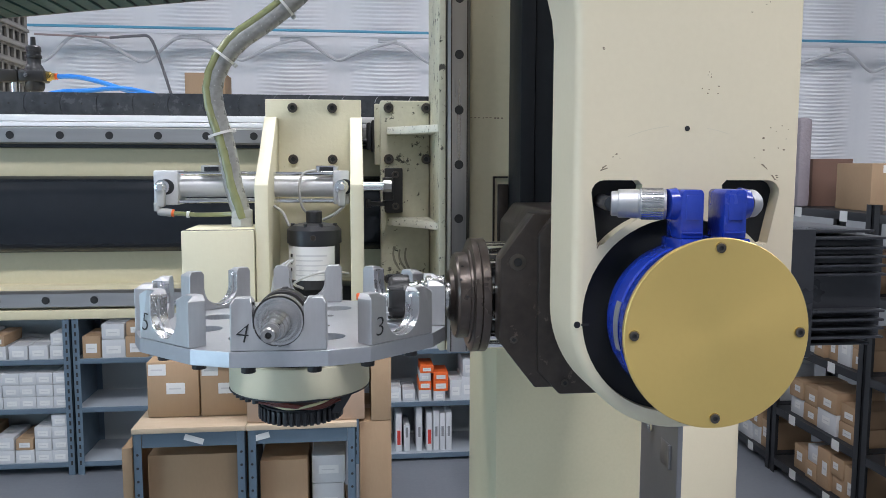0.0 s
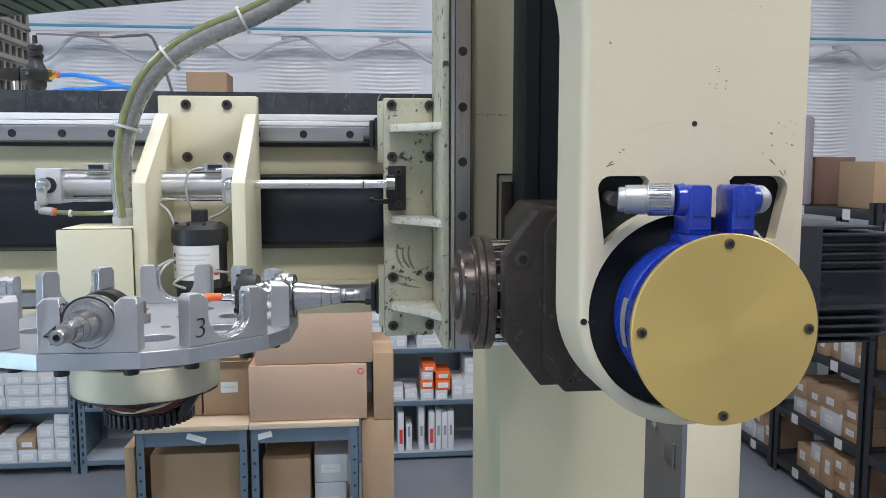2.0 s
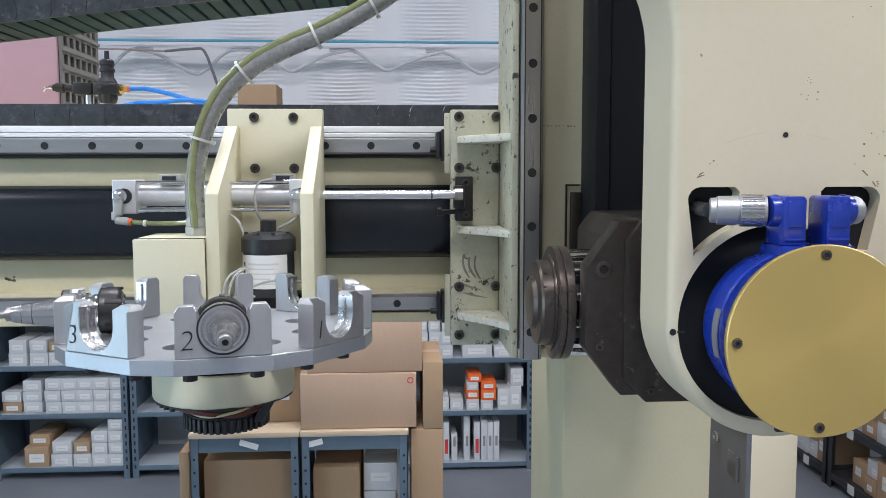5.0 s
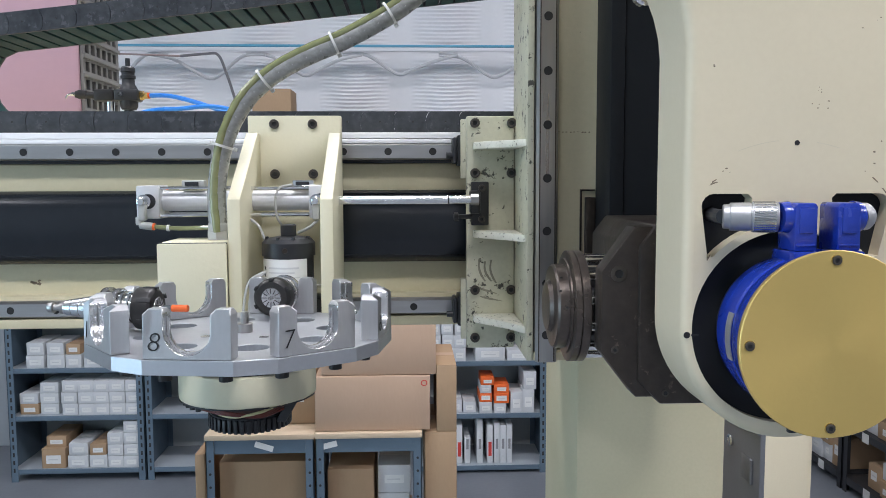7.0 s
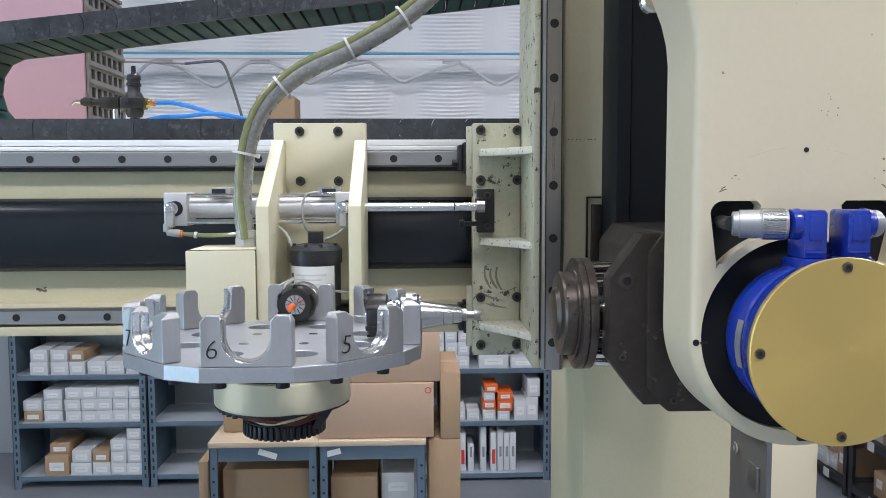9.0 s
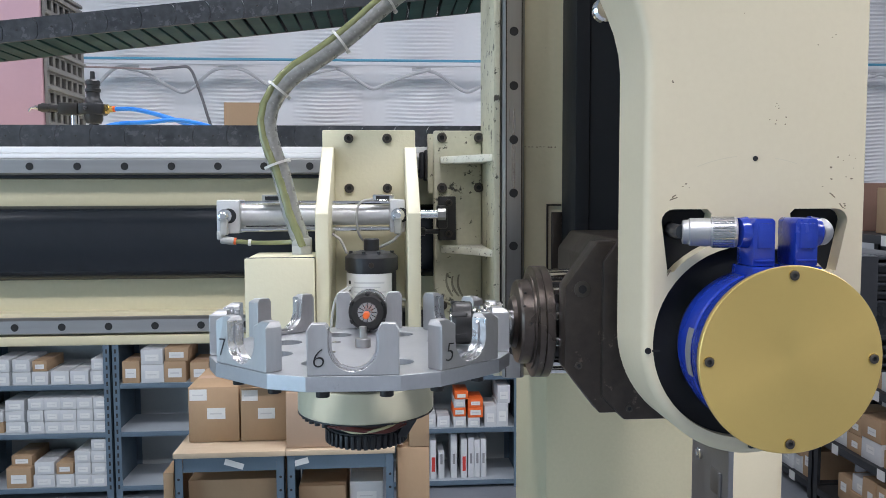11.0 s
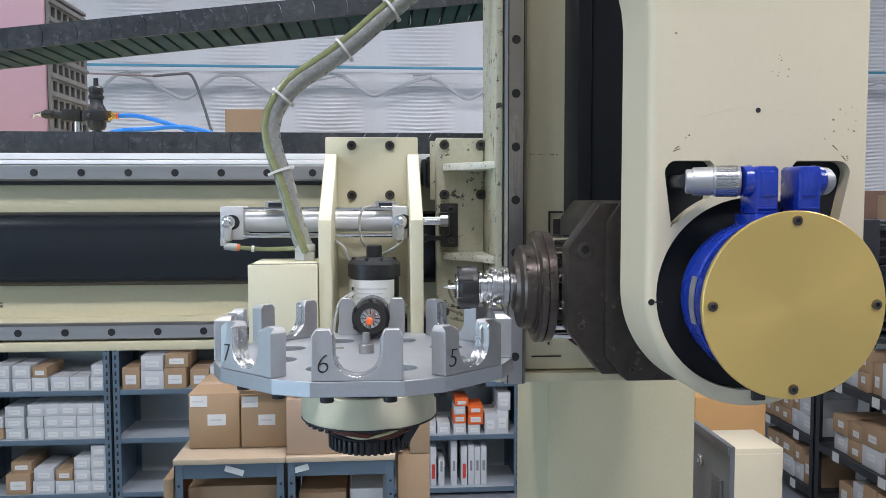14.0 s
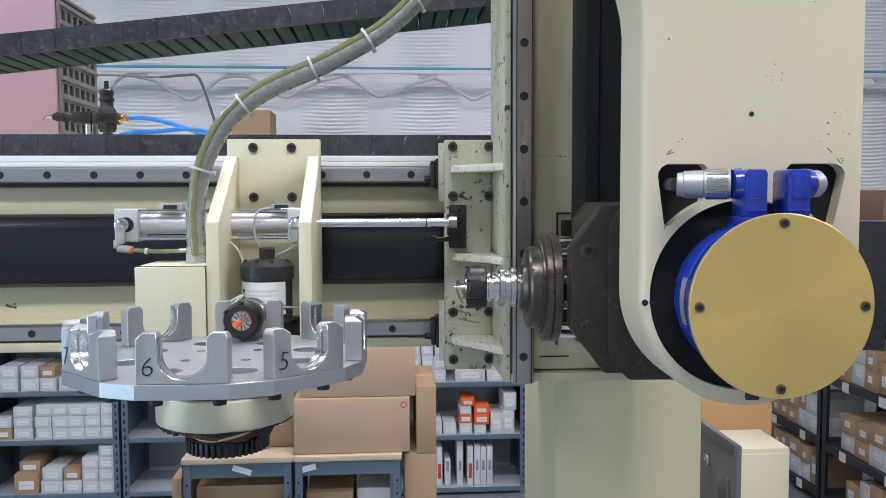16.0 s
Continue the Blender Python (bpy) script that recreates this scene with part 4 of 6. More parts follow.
def tool_holder(kind):
    """Drawn with the spindle axis as local x (taper points to +x); origin at the flange groove."""
    t = thing("tool_holder", (0, 0, 0), "steel taper tool holder, black collet nut, " + ("orange-capped bit" if kind == "orange" else "thin pointed bit"), "tool holder", "tool holders")
    rot = Matrix.Rotation(radians(90), 4, 'Y')
    bm = bmesh.new()
    lathe(bm, [(0.007, 0.0118), (0.0075, 0.0122), (0.012, 0.0121), (0.044, 0.0068), (0.046, 0.0062)], rot, 40)
    part("taper", bm, TOOL_STEEL, t, "ground steel taper", True)
    bm = bmesh.new()
    lathe(bm, [(0.0461, 0.0052), (0.0475, 0.0056), (0.050, 0.0056), (0.0505, 0.0032), (0.0565, 0.0032), (0.057, 0.0050), (0.061, 0.0050), (0.0622, 0.0042), (0.0622, 0.0022), (0.0590, 0.0022)], rot, 24)
    part("pull_stud", bm, STEEL_V, t, "dark steel pull stud", True)
    bm = bmesh.new()
    lathe(bm, [(0.0591, 0.0021), (0.0600, 0.0021)], rot, 14)
    part("stud_bore", bm, INK, t, "", True)
    bm = bmesh.new()
    lathe(bm, [(-0.0075, 0.0165), (-0.0065, 0.0176), (-0.003, 0.0176), (-0.0022, 0.0150), (0.0022, 0.0150), (0.003, 0.0182), (0.0072, 0.0182), (0.0080, 0.0174), (0.0081, 0.0150), (0.0078, 0.0145), (0.0078, 0.0123)], rot, 40)
    part("flange", bm, TOOL_STEEL, t, "grooved steel flange", True)
    # dark ring stands in for the shaded gap between flange and fork
    bm = bmesh.new()
    prism(bm, circle(0, 0, 0.0183, 40), 0.0081, 0.0084, 'x', 0, [circle(0, 0, 0.0170, 40)])
    part("flange_gap_shade", bm, BLACK_OXIDE, t, "dark ring drawn as the shaded gap around the flange", True)
    for x in (0.030, 0.038):
        r = 0.0121 - 0.0053 * (x - 0.012) / 0.032
        bm = bmesh.new()
        lathe(bm, [(x, r + 0.00008), (x + 0.0005, r + 0.00002)], rot, 40)
        part("taper_line", bm, SCREW, t, "", True)
    # the collet nut screws on further on one of the holders
    shift = Matrix.Translation((0.005 if kind != "orange" else 0.002, 0, 0))
    nut_rot = shift @ rot
    bm = bmesh.new()
    lathe(bm, [(-0.0245, 0.0125), (-0.0175, 0.0125), (-0.0172, 0.0136), (-0.0155, 0.0140), (-0.0140, 0.0136), (-0.0137, 0.0118), (-0.0115, 0.0118), (-0.0112, 0.0150), (-0.0090, 0.0150), (-0.0086, 0.0132), (-0.0076, 0.0132)], rot, 36)
    part("neck", bm, CHROME, t, "bright stepped neck", True)
    bm = bmesh.new()
    lathe(bm, [(-0.0415, 0.0100), (-0.0412, 0.0154), (-0.0392, 0.0178), (-0.0375, 0.0186), (-0.0250, 0.0186), (-0.0238, 0.0176), (-0.0235, 0.0122)], nut_rot, 40)
    part("collet_nut", bm, BLACK_OXIDE, t, "black slotted collet nut", True)
    for k in range(6):
        bm = bmesh.new()
        box(bm, -0.0420, -0.029, -0.0022, 0.0022, 0.0168, 0.0190, 0.0005, shift @ Matrix.Rotation(radians(60 * k), 4, 'X'))
        part("nut_slot", bm, INK, t, "", True)
    bm = bmesh.new()
    lathe(bm, [(-0.0424, 0.0040), (-0.0424, 0.0094), (-0.0416, 0.0100)], nut_rot, 32)
    part("collet", bm, TOOL_STEEL, t, "slit steel collet", True)
    for k in range(12):
        bm = bmesh.new()
        box(bm, -0.0427, -0.0425, 0.0042, 0.0092, -0.0003, 0.0003, 0, shift @ Matrix.Rotation(radians(30 * k), 4, 'X'))
        part("collet_slit", bm, INK, t, "", True)
    bm = bmesh.new()
    if kind == "orange":
        lathe(bm, [(-0.0426, 0.0028), (-0.0539, 0.0028)], nut_rot, 16)
        part("bit_shank", bm, CHROME, t, "", True)
        bm = bmesh.new()
        lathe(bm, [(-0.0541, 0.0027), (-0.0545, 0.0032), (-0.0680, 0.0032), (-0.0688, 0.0026)], nut_rot, 16)
        part("bit_cap", bm, ORANGE, t, "orange plastic tip cap", True)
    else:
        lathe(bm, [(-0.0426, 0.0018), (-0.046, 0.0018), (-0.0535, 0.0003)], nut_rot, 12)
        part("bit_point", bm, CHROME, t, "thin bright point", True)
    return t


# ---- spindle head: rides on the upright slide and turns about its upright axis ----
HX, HY = 0.2805, 0.725
DZ = 1.901


def spindle_head():
    t = thing("spindle_head", (HX, HY, SPIN_Z), "cream two-axis spindle head with a blue drive and gold end disc", "spindle head")
    fy, by = 0.535, 0.594
    # slab with rounded lower end, drive bore and two cable windows
    xl, xr, top = 0.2095, 0.3575, 2.62
    out = [(xl, DZ)] + [((xl + xr) / 2 + (xr - xl) / 2 * math.cos(radians(a)), DZ + 0.0765 * math.sin(radians(a))) for a in range(185, 360, 5)] + [(xr, DZ), (xr, top), (0.135, top), (0.135, 2.30), (0.155, 2.235), (0.176, 2.176), (0.189, 2.147), (0.198, 2.128), (0.2045, 2.112), (0.208, 2.098), (xl, 2.084)]
    bore = circle(HX, DZ, 0.0645, 56)

    def window(s):
        x_in, x_out, z_top, z_bot = HX + s * 0.0265, HX + (0.0660 if s > 0 else -0.0600), 1.9895, 1.9475
        r = 0.008
        pts = [(x_in, z_top - 0.003), (x_in + s * 0.003, z_top), (x_out - s * r, z_top)]
        pts += [(x_out - s * r + s * r * math.sin(radians(a)), z_top - r + r * math.cos(radians(a))) for a in (20, 45, 70, 90)]
        pts += [(HX + s * (0.0590 if s > 0 else 0.0555), z_bot + 0.001), (HX + s * 0.0560, z_bot)]
        pts += [(HX + s * 0.070 * math.sin(radians(a)), DZ + 0.070 * math.cos(radians(a))) for a in (47, 42, 36, 30, 25)]
        return pts
    rounded_slab_holes = [bore, window(-1), window(1)]
    n = len(out)
    nrm = []
    for i in range(n):
        e = Vector(out[(i + 1) % n]) - Vector(out[i - 1])
        nrm.append(Vector((e.y, -e.x)).normalized())
    rad = [0.0008 if p[0] > 0.34 or p[1] > top - 0.01 else 0.0065 for p in out]
    bm = bmesh.new()
    rings = []
    for a in (0, 20, 42, 66, 90):
        sa, ca = math.sin(radians(a)), math.cos(radians(a))
        rings.append([bm.verts.new((p[0] - q.x * r * (1 - sa), fy + r * (1 - ca), p[1] - q.y * r * (1 - sa))) for p, q, r in zip(out, nrm, rad)])
    rings.append([bm.verts.new((p[0], by, p[1])) for p in out])
    for u, v in zip(rings, rings[1:]):
        for i in range(n):
            bm.faces.new((u[i], u[(i + 1) % n], v[(i + 1) % n], v[i]))
    wells = []
    for loop in rounded_slab_holes:
        f0 = [bm.verts.new((p[0], fy, p[1])) for p in loop]
        f1 = [bm.verts.new((p[0], by, p[1])) for p in loop]
        for i in range(len(loop)):
            bm.faces.new((f0[i], f0[(i + 1) % len(loop)], f1[(i + 1) % len(loop)], f1[i]))
        wells.append((f0, f1))
    for k, ring in ((0, rings[0]), (1, rings[-1])):
        edges = []
        for loop in (ring, *[w[k] for w in wells]):
            edges += [bm.edges.get((loop[i], loop[(i + 1) % len(loop)])) for i in range(len(loop))]
        bmesh.ops.triangle_fill(bm, use_beauty=True, use_dissolve=False, edges=edges)
    bmesh.ops.recalc_face_normals(bm, faces=bm.faces[:])
    part("head_slab", bm, CREAM, t, "cream enamel head slab")
    # black sheet inside the slab stands in for the windows' deep shade
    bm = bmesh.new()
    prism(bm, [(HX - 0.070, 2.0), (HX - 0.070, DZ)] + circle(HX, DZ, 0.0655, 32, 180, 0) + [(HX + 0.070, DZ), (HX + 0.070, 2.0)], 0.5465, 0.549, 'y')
    part("window_shade_sheet", bm, VOID, t, "black sheet standing in for the shaded inside of the head")
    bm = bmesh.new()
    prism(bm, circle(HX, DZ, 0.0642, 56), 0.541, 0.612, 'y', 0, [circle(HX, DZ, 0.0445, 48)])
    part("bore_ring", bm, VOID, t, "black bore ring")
    bm = bmesh.new()
    lathe(bm, [(0, 0.0490), (0.010, 0.0490), (0.012, 0.0512), (0.026, 0.0512), (0.0275, 0.0500), (0.030, 0.0512), (0.048, 0.0512)], pose(HX, 0.5320, DZ, 90, 0, 0), 64)
    part("drive_motor", bm, BLUE, t, "glossy blue drive motor")
    bm = bmesh.new()
    lathe(bm, [(0, 0.046), (0.070, 0.046)], pose(HX, 0.6022, DZ, 90, 0, 0), 48)
    part("motor_core", bm, BLACK, t)
    bm = bmesh.new()
    box(bm, 0.282, 0.291, 0.532, 0.560, DZ - 0.0712, DZ - 0.063, 0.001)
    part("lower_clip", bm, BLACK, t)
    bm = bmesh.new()
    prism(bm, circle(HX, DZ, 0.0516, 14, 163, 197) + circle(HX, DZ, 0.0510, 14, 197, 163), 0.5045, 0.5120, 'y')
    part("type_plate", bm, ALU, t, "small silver type plate")
    bm = bmesh.new()
    lathe(bm, [(0, 0.0555), (0.0045, 0.0565), (0.0055, 0.0565), (0.0062, 0.0560)], pose(HX, 0.4838, DZ, 90, 0, 0), 96)
    part("end_disc", bm, GOLD, t, "gold brushed end disc", angle=25)
    sm = screw_mesh(0.0028, 0.0012)
    rim = bmesh.new()
    lathe(rim, [(0, 0.0034), (0.0004, 0.0034), (0.0004, 0.0028)], pose(0, 0, 0, 90, 0, 0), 20)
    rim = finish(rim, BRASS)
    for a in (90, 0, 180, 270):
        p = (HX + 0.0505 * math.cos(radians(a)), 0.4776, DZ + 0.0505 * math.sin(radians(a)))
        piece("disc_screw", sm, t, p)
        piece("screw_rim", rim, t, p)
    # angled plug connectors
    for s, x0, w in ((-1, 0.2645, 0.0140), (1, 0.2910, 0.0145)):
        bm = bmesh.new()
        box(bm, x0 - 0.0015, x0 + w + 0.0015, 0.494, 0.524, 1.940, 1.9550, 0.001)
        prism(bm, [(x0, 1.9551), (x0 + w, 1.9551), (x0 + w, 1.9825), (x0 + w - 0.0015, 1.9845), (x0 + 0.0015, 1.9845), (x0, 1.9825)], 0.497, 0.520, 'y', 0.0010)
        box(bm, x0 + 0.0025, x0 + w - 0.0025, 0.4958, 0.498, 1.966, 1.9815, 0.0007)
        box(bm, x0 + 0.0008, x0 + w - 0.0008, 0.4962, 0.498, 1.958, 1.9595, 0.0004)
        xe = x0 if s < 0 else x0 + w
        cyl(bm, (xe, 0.508, 1.9755), (xe + s * 0.005, 0.508, 1.9755), 0.0100, 0.0092, 24)
        part("plug_housing", bm, BLUE, t, "blue angled plug housing")
        bm = bmesh.new()
        rot = Matrix.Translation((xe, 0.508, 1.9755)) @ Matrix.Rotation(radians(18 * s), 4, 'Z') @ Matrix.Rotation(radians(90 * s), 4, 'Y')
        if s < 0:
            prof = [(0.0051, 0.0088), (0.006, 0.0094), (0.0205, 0.0094), (0.0208, 0.0085), (0.0215, 0.0085), (0.0218, 0.0090), (0.0335, 0.0088), (0.0340, 0.0078), (0.0375, 0.0076), (0.0380, 0.0066)]
        else:
            prof = [(0.0051, 0.0080), (0.007, 0.0086), (0.0105, 0.0086), (0.011, 0.0075), (0.013, 0.007)]
        lathe(bm, prof, rot, 28)
        p = part("plug_sleeve", bm, ALU, t, "knurled chrome plug sleeve")
        if s < 0:
            ridge = bmesh.new()
            box(ridge, 0.0090, 0.0098, -0.00045, 0.00045, 0.0070, 0.0198)
            ridge = finish(ridge, TOOL_STEEL)
            for k in range(36):
                o = new("knurl", ridge)
                o.parent = p
                o.matrix_local = Matrix.Translation(-home(p)) @ rot @ Matrix.Rotation(radians(10 * k), 4, 'Z')
    for xa, ya, dx in ((0.2285, 0.5195, 1), (0.3165, 0.5135, -1)):
        bm = bmesh.new()
        tube(bm, [(xa, ya, 1.9755), (xa - 0.0005 * dx, ya + 0.008, 1.9755), (xa + 0.002 * dx, 0.546, 1.976)], 0.0046)
        part("plug_cable", bm, BLACK, t)
    # small dowel hole, set screw and paint chips on the slab
    bm = bmesh.new()
    lathe(bm, [(0, 0.0017), (0.0003, 0.0017), (0.0003, 0.0010)], pose(0.2825, fy, 2.0224, 90, 0, 0), 16)
    part("dowel_hole", bm, INK, t)
    bm = bmesh.new()
    lathe(bm, [(0, 0.0022), (0.0003, 0.0022), (0.0003, 0.0014)], pose(0.2128, fy + 0.0002, 1.8965, 90, 0, 0), 16)
    box(bm, 0.2155, 0.2205, fy - 0.0004, fy, 1.8958, 1.8972)
    part("set_screw_hole", bm, INK, t)
    rng = random.Random(5)
    spots = [(0.300, 2.048, 6, 0.008), (0.296, 2.055, 3, 0.006), (0.335, 2.012, 6, 0.014), (0.236, 2.004, 3, 0.007), (0.216, 1.985, 3, 0.006), (0.345, 1.99, 4, 0.006), (0.225, 2.07, 2, 0.004), (0.33, 2.10, 3, 0.02), (0.352, 2.02, 5, 0.02), (0.25, 2.13, 3, 0.03)]
    for sx, sz, cnt, sp in spots:
        for _ in range(cnt):
            x, z, r = sx + rng.gauss(0, sp * 0.5), sz + rng.gauss(0, sp * 0.35), rng.uniform(0.00025, 0.0007)
            k = rng.randint(4, 7)
            pts = [(x + r * rng.uniform(0.6, 2.2) * math.cos(2 * math.pi * i / k), z + r * rng.uniform(0.5, 1.2) * math.sin(2 * math.pi * i / k)) for i in range(k)]
            if min(p[0] for p in pts) > xl + 0.005 and max(p[0] for p in pts) < xr - 0.004:
                bm = bmesh.new()
                prism(bm, pts, fy - 0.00015, fy + 0.0002, 'y')
                part("paint_chip", bm, CHIP, t, "dark chip in the paint")
    # faint rub marks
    for k, (a0, a1, r) in enumerate(((72, 81, 0.098), (96, 112, 0.0985))):
        bm = bmesh.new()
        prism(bm, circle(HX, 1.926, r, 14, a0, a1) + circle(HX, 1.926, r - 0.0005, 14, a1, a0), fy - 0.00012, fy + 0.0002, 'y')
        part("rub_mark", bm, SCUFF, t)
    for px, pz, ln, ang in ((0.2255, 1.9950, 0.006, 20), (0.2270, 1.9965, 0.004, 35), (0.3330, 2.0000, 0.006, -40), (0.3400, 1.9930, 0.005, -50), (0.2250, 1.9455, 0.005, 60)):
        bm = bmesh.new()
        c, s = math.cos(radians(ang)), math.sin(radians(ang))
        prism(bm, [(px, pz), (px + ln * c, pz + ln * s), (px + ln * 0.9 * c - 0.0006 * s, pz + ln * 0.9 * s + 0.0006 * c), (px + 0.2 * ln * c - 0.0009 * s, pz + 0.2 * ln * s + 0.0009 * c)], fy - 0.00013, fy + 0.0002, 'y')
        part("scuff", bm, CHIP, t, "brown scuff")
    # cap bolt on the widened shoulder
    bm = bmesh.new()
    lathe(bm, [(0, 0.009), (0.006, 0.009), (0.008, 0.007), (0.008, 0.004), (0.004, 0.0035)], pose(0.202, 0.612, 2.133, 90, 0, 0), 20)
    part("shoulder_bolt", bm, CHROME, t, "bright shoulder bolt")
    # turntable that carries the slab, above the view
    bm = bmesh.new()
    cyl(bm, (HX, HY, 2.40), (HX, HY, 2.47), 0.088, n=48, bev=0.003)
    part("turntable", bm, DARK_STEEL, t, "round steel turntable")
    bm = bmesh.new()
    box(bm, 0.235, 0.326, HY + 0.05, 0.9465, 2.472, 2.545, 0.003)
    box(bm, 0.225, 0.336, HY - 0.06, HY + 0.06, 2.4702, 2.548, 0.003)
    part("carrier_arm", bm, CREAM, t, "cream arm that rides on the slide")
    # dark steel spindle carrier
    bm = bmesh.new()
    o1 = [(0.1835, 1.8605), (0.2120, 1.8235), (0.30, 1.8235), (0.30, 1.9615), (0.2090, 1.9615), (0.1835, 1.9260)]
    prism(bm, o1, 0.648, 0.672, 'y', 0.0012)
    part("carrier_plate", bm, DARK_STEEL, t, "browned steel spindle carrier")
    bm = bmesh.new()
    o2 = [(0.2125, 1.838), (0.2310, 1.8185), (0.40, 1.8185), (0.40, 1.9632), (0.2255, 1.9632), (0.2125, 1.946)]
    prism(bm, o2, 0.6435, 0.81, 'y', 0.002)
    part("carrier_block", bm, DARK_STEEL, t, "browned steel carrier block")
    sm = screw_mesh(0.0066, 0.0010)
    piece("carrier_screw", sm, t, (0.197, 0.648, 1.924))
    sm = screw_mesh(0.0030, 0.0008)
    for x, z in ((0.1945, 1.8625), (0.235, 1.828)):
        piece("carrier_pin", sm, t, (x, 0.648 if x < 0.2 else 0.6435, z))
    rot = Matrix.Translation((0.003, CY, SPIN_Z)) @ Matrix.Rotation(radians(90), 4, 'Y')
    bm = bmesh.new()
    lathe(bm, [(0.1515, 0.024), (0.1525, 0.0355), (0.1545, 0.0370), (0.1630, 0.0370), (0.1632, 0.0420), (0.1648, 0.0420)], rot, 56)
    part("spindle_nose", bm, NOSE_STEEL, t, "browned steel spindle nose")
    bm = bmesh.new()
    lathe(bm, [(0.1475, 0.0165), (0.1480, 0.021), (0.1514, 0.0235)], rot, 48)
    part("nose_ring", bm, NOSE_STEEL, t, "worn nose ring")
    bm = bmesh.new()
    lathe(bm, [(0.1650, 0.0470), (0.1660, 0.0490), (0.1705, 0.0490), (0.1710, 0.0478), (0.1720, 0.0490), (0.1782, 0.0490), (0.1790, 0.0480)], rot, 56)
    part("spindle_flange", bm, NOSE_STEEL, t, "browned steel spindle flange")
    bm = bmesh.new()
    lathe(bm, [(0.1791, 0.034), (0.30, 0.034)], rot, 40)
    part("spindle_core", bm, BLACK, t)
    for k in range(12):
        a = radians(15 + 30 * k)
        bm = bmesh.new()
        y, z = CY + 0.0425 * math.cos(a), SPIN_Z + 0.0425 * math.sin(a)
        cyl(bm, (0.1822, y, z), (0.2109, y, z), 0.0042, n=14)
        part("standoff", bm, CHROME, t, "bright steel standoff")
    for x, z in ((0.158, 1.905), (0.163, 1.8915), (0.160, 1.915)):
        bm = bmesh.new()
        yy = CY - math.sqrt(0.0371 ** 2 - (z - SPIN_Z) ** 2)
        cyl(bm, (x, yy - 0.0002, z), (x, yy + 0.001, z), 0.0012, n=10)
        part("spanner_hole", bm, INK, t)
    # finned spindle motor at the far end
    bm = bmesh.new()
    box(bm, 0.4005, 0.452, 0.662, 0.790, 1.838, 1.947, 0.002)
    part("motor_flange", bm, FIN, t, "black motor flange")
    bm = bmesh.new()
    box(bm, 0.452, 0.525, 0.680, 0.775, 1.850, 1.938, 0.002)
    part("motor_body", bm, FIN, t, "black finned motor body")
    for z in (1.846, 1.8535, 1.861, 1.8685, 1.876, 1.9075, 1.915, 1.9225, 1.930, 1.9385, 1.9435):
        bm = bmesh.new()
        d = 0.667 + (0.010 if z > 1.94 or z < 1.85 else 0)
        box(bm, 0.4522, 0.52 - (0.006 if z > 1.94 or z < 1.85 else 0), d, 0.785, z - 0.0011, z + 0.0011, 0.0005)
        part("cooling_fin", bm, FIN, t)
    return t


# ---- bent conduit, in short rigid pieces ----
CON_OUT = [(-0.1885, 1.944), (-0.190, 1.974), (-0.187, 2.006), (-0.180, 2.038), (-0.168, 2.067), (-0.148, 2.096), (-0.120, 2.119), (-0.085, 2.138), (-0.049, 2.153), (-0.017, 2.169), (0.016, 2.188), (0.042, 2.207), (0.065, 2.229), (0.102, 2.262)]
CON_IN = [(-0.0530, 1.944), (-0.064, 1.976), (-0.070, 2.003), (-0.077, 2.029), (-0.085, 2.051), (-0.090, 2.074), (-0.088, 2.093), (-0.078, 2.113), (-0.060, 2.133), (-0.036, 2.149), (-0.010, 2.167), (0.018, 2.190), (0.042, 2.211), (0.140, 2.290)]
N_CON = 26


def conduit_line(f, slack=0.0):
    """Points at even steps along the conduit; f is 0 at the outer stop and 1 at the inner stop; slack eases the bend."""
    bend = math.sin(math.pi * f) * 0.004
    pts = [Vector((a[0] + (b[0] - a[0]) * f + 0.009 * slack * math.sin(math.pi * min(1.0, i / 12)), 0.95, a[1] + (b[1] - a[1]) * f + bend * (2 < i < 8))) for i, (a, b) in enumerate(zip(CON_OUT, CON_IN))]
    fine = smooth_path(pts, 12)
    ln = [0.0]
    for a, b in zip(fine, fine[1:]):
        ln.append(ln[-1] + (b - a).length)
    out, j = [], 0
    for i in range(N_CON + 1):
        d = ln[-1] * i / N_CON
        while j < len(ln) - 2 and ln[j + 1] < d:
            j += 1
        u = (d - ln[j]) / max(1e-9, ln[j + 1] - ln[j])
        out.append(fine[j].lerp(fine[j + 1], u))
    return out


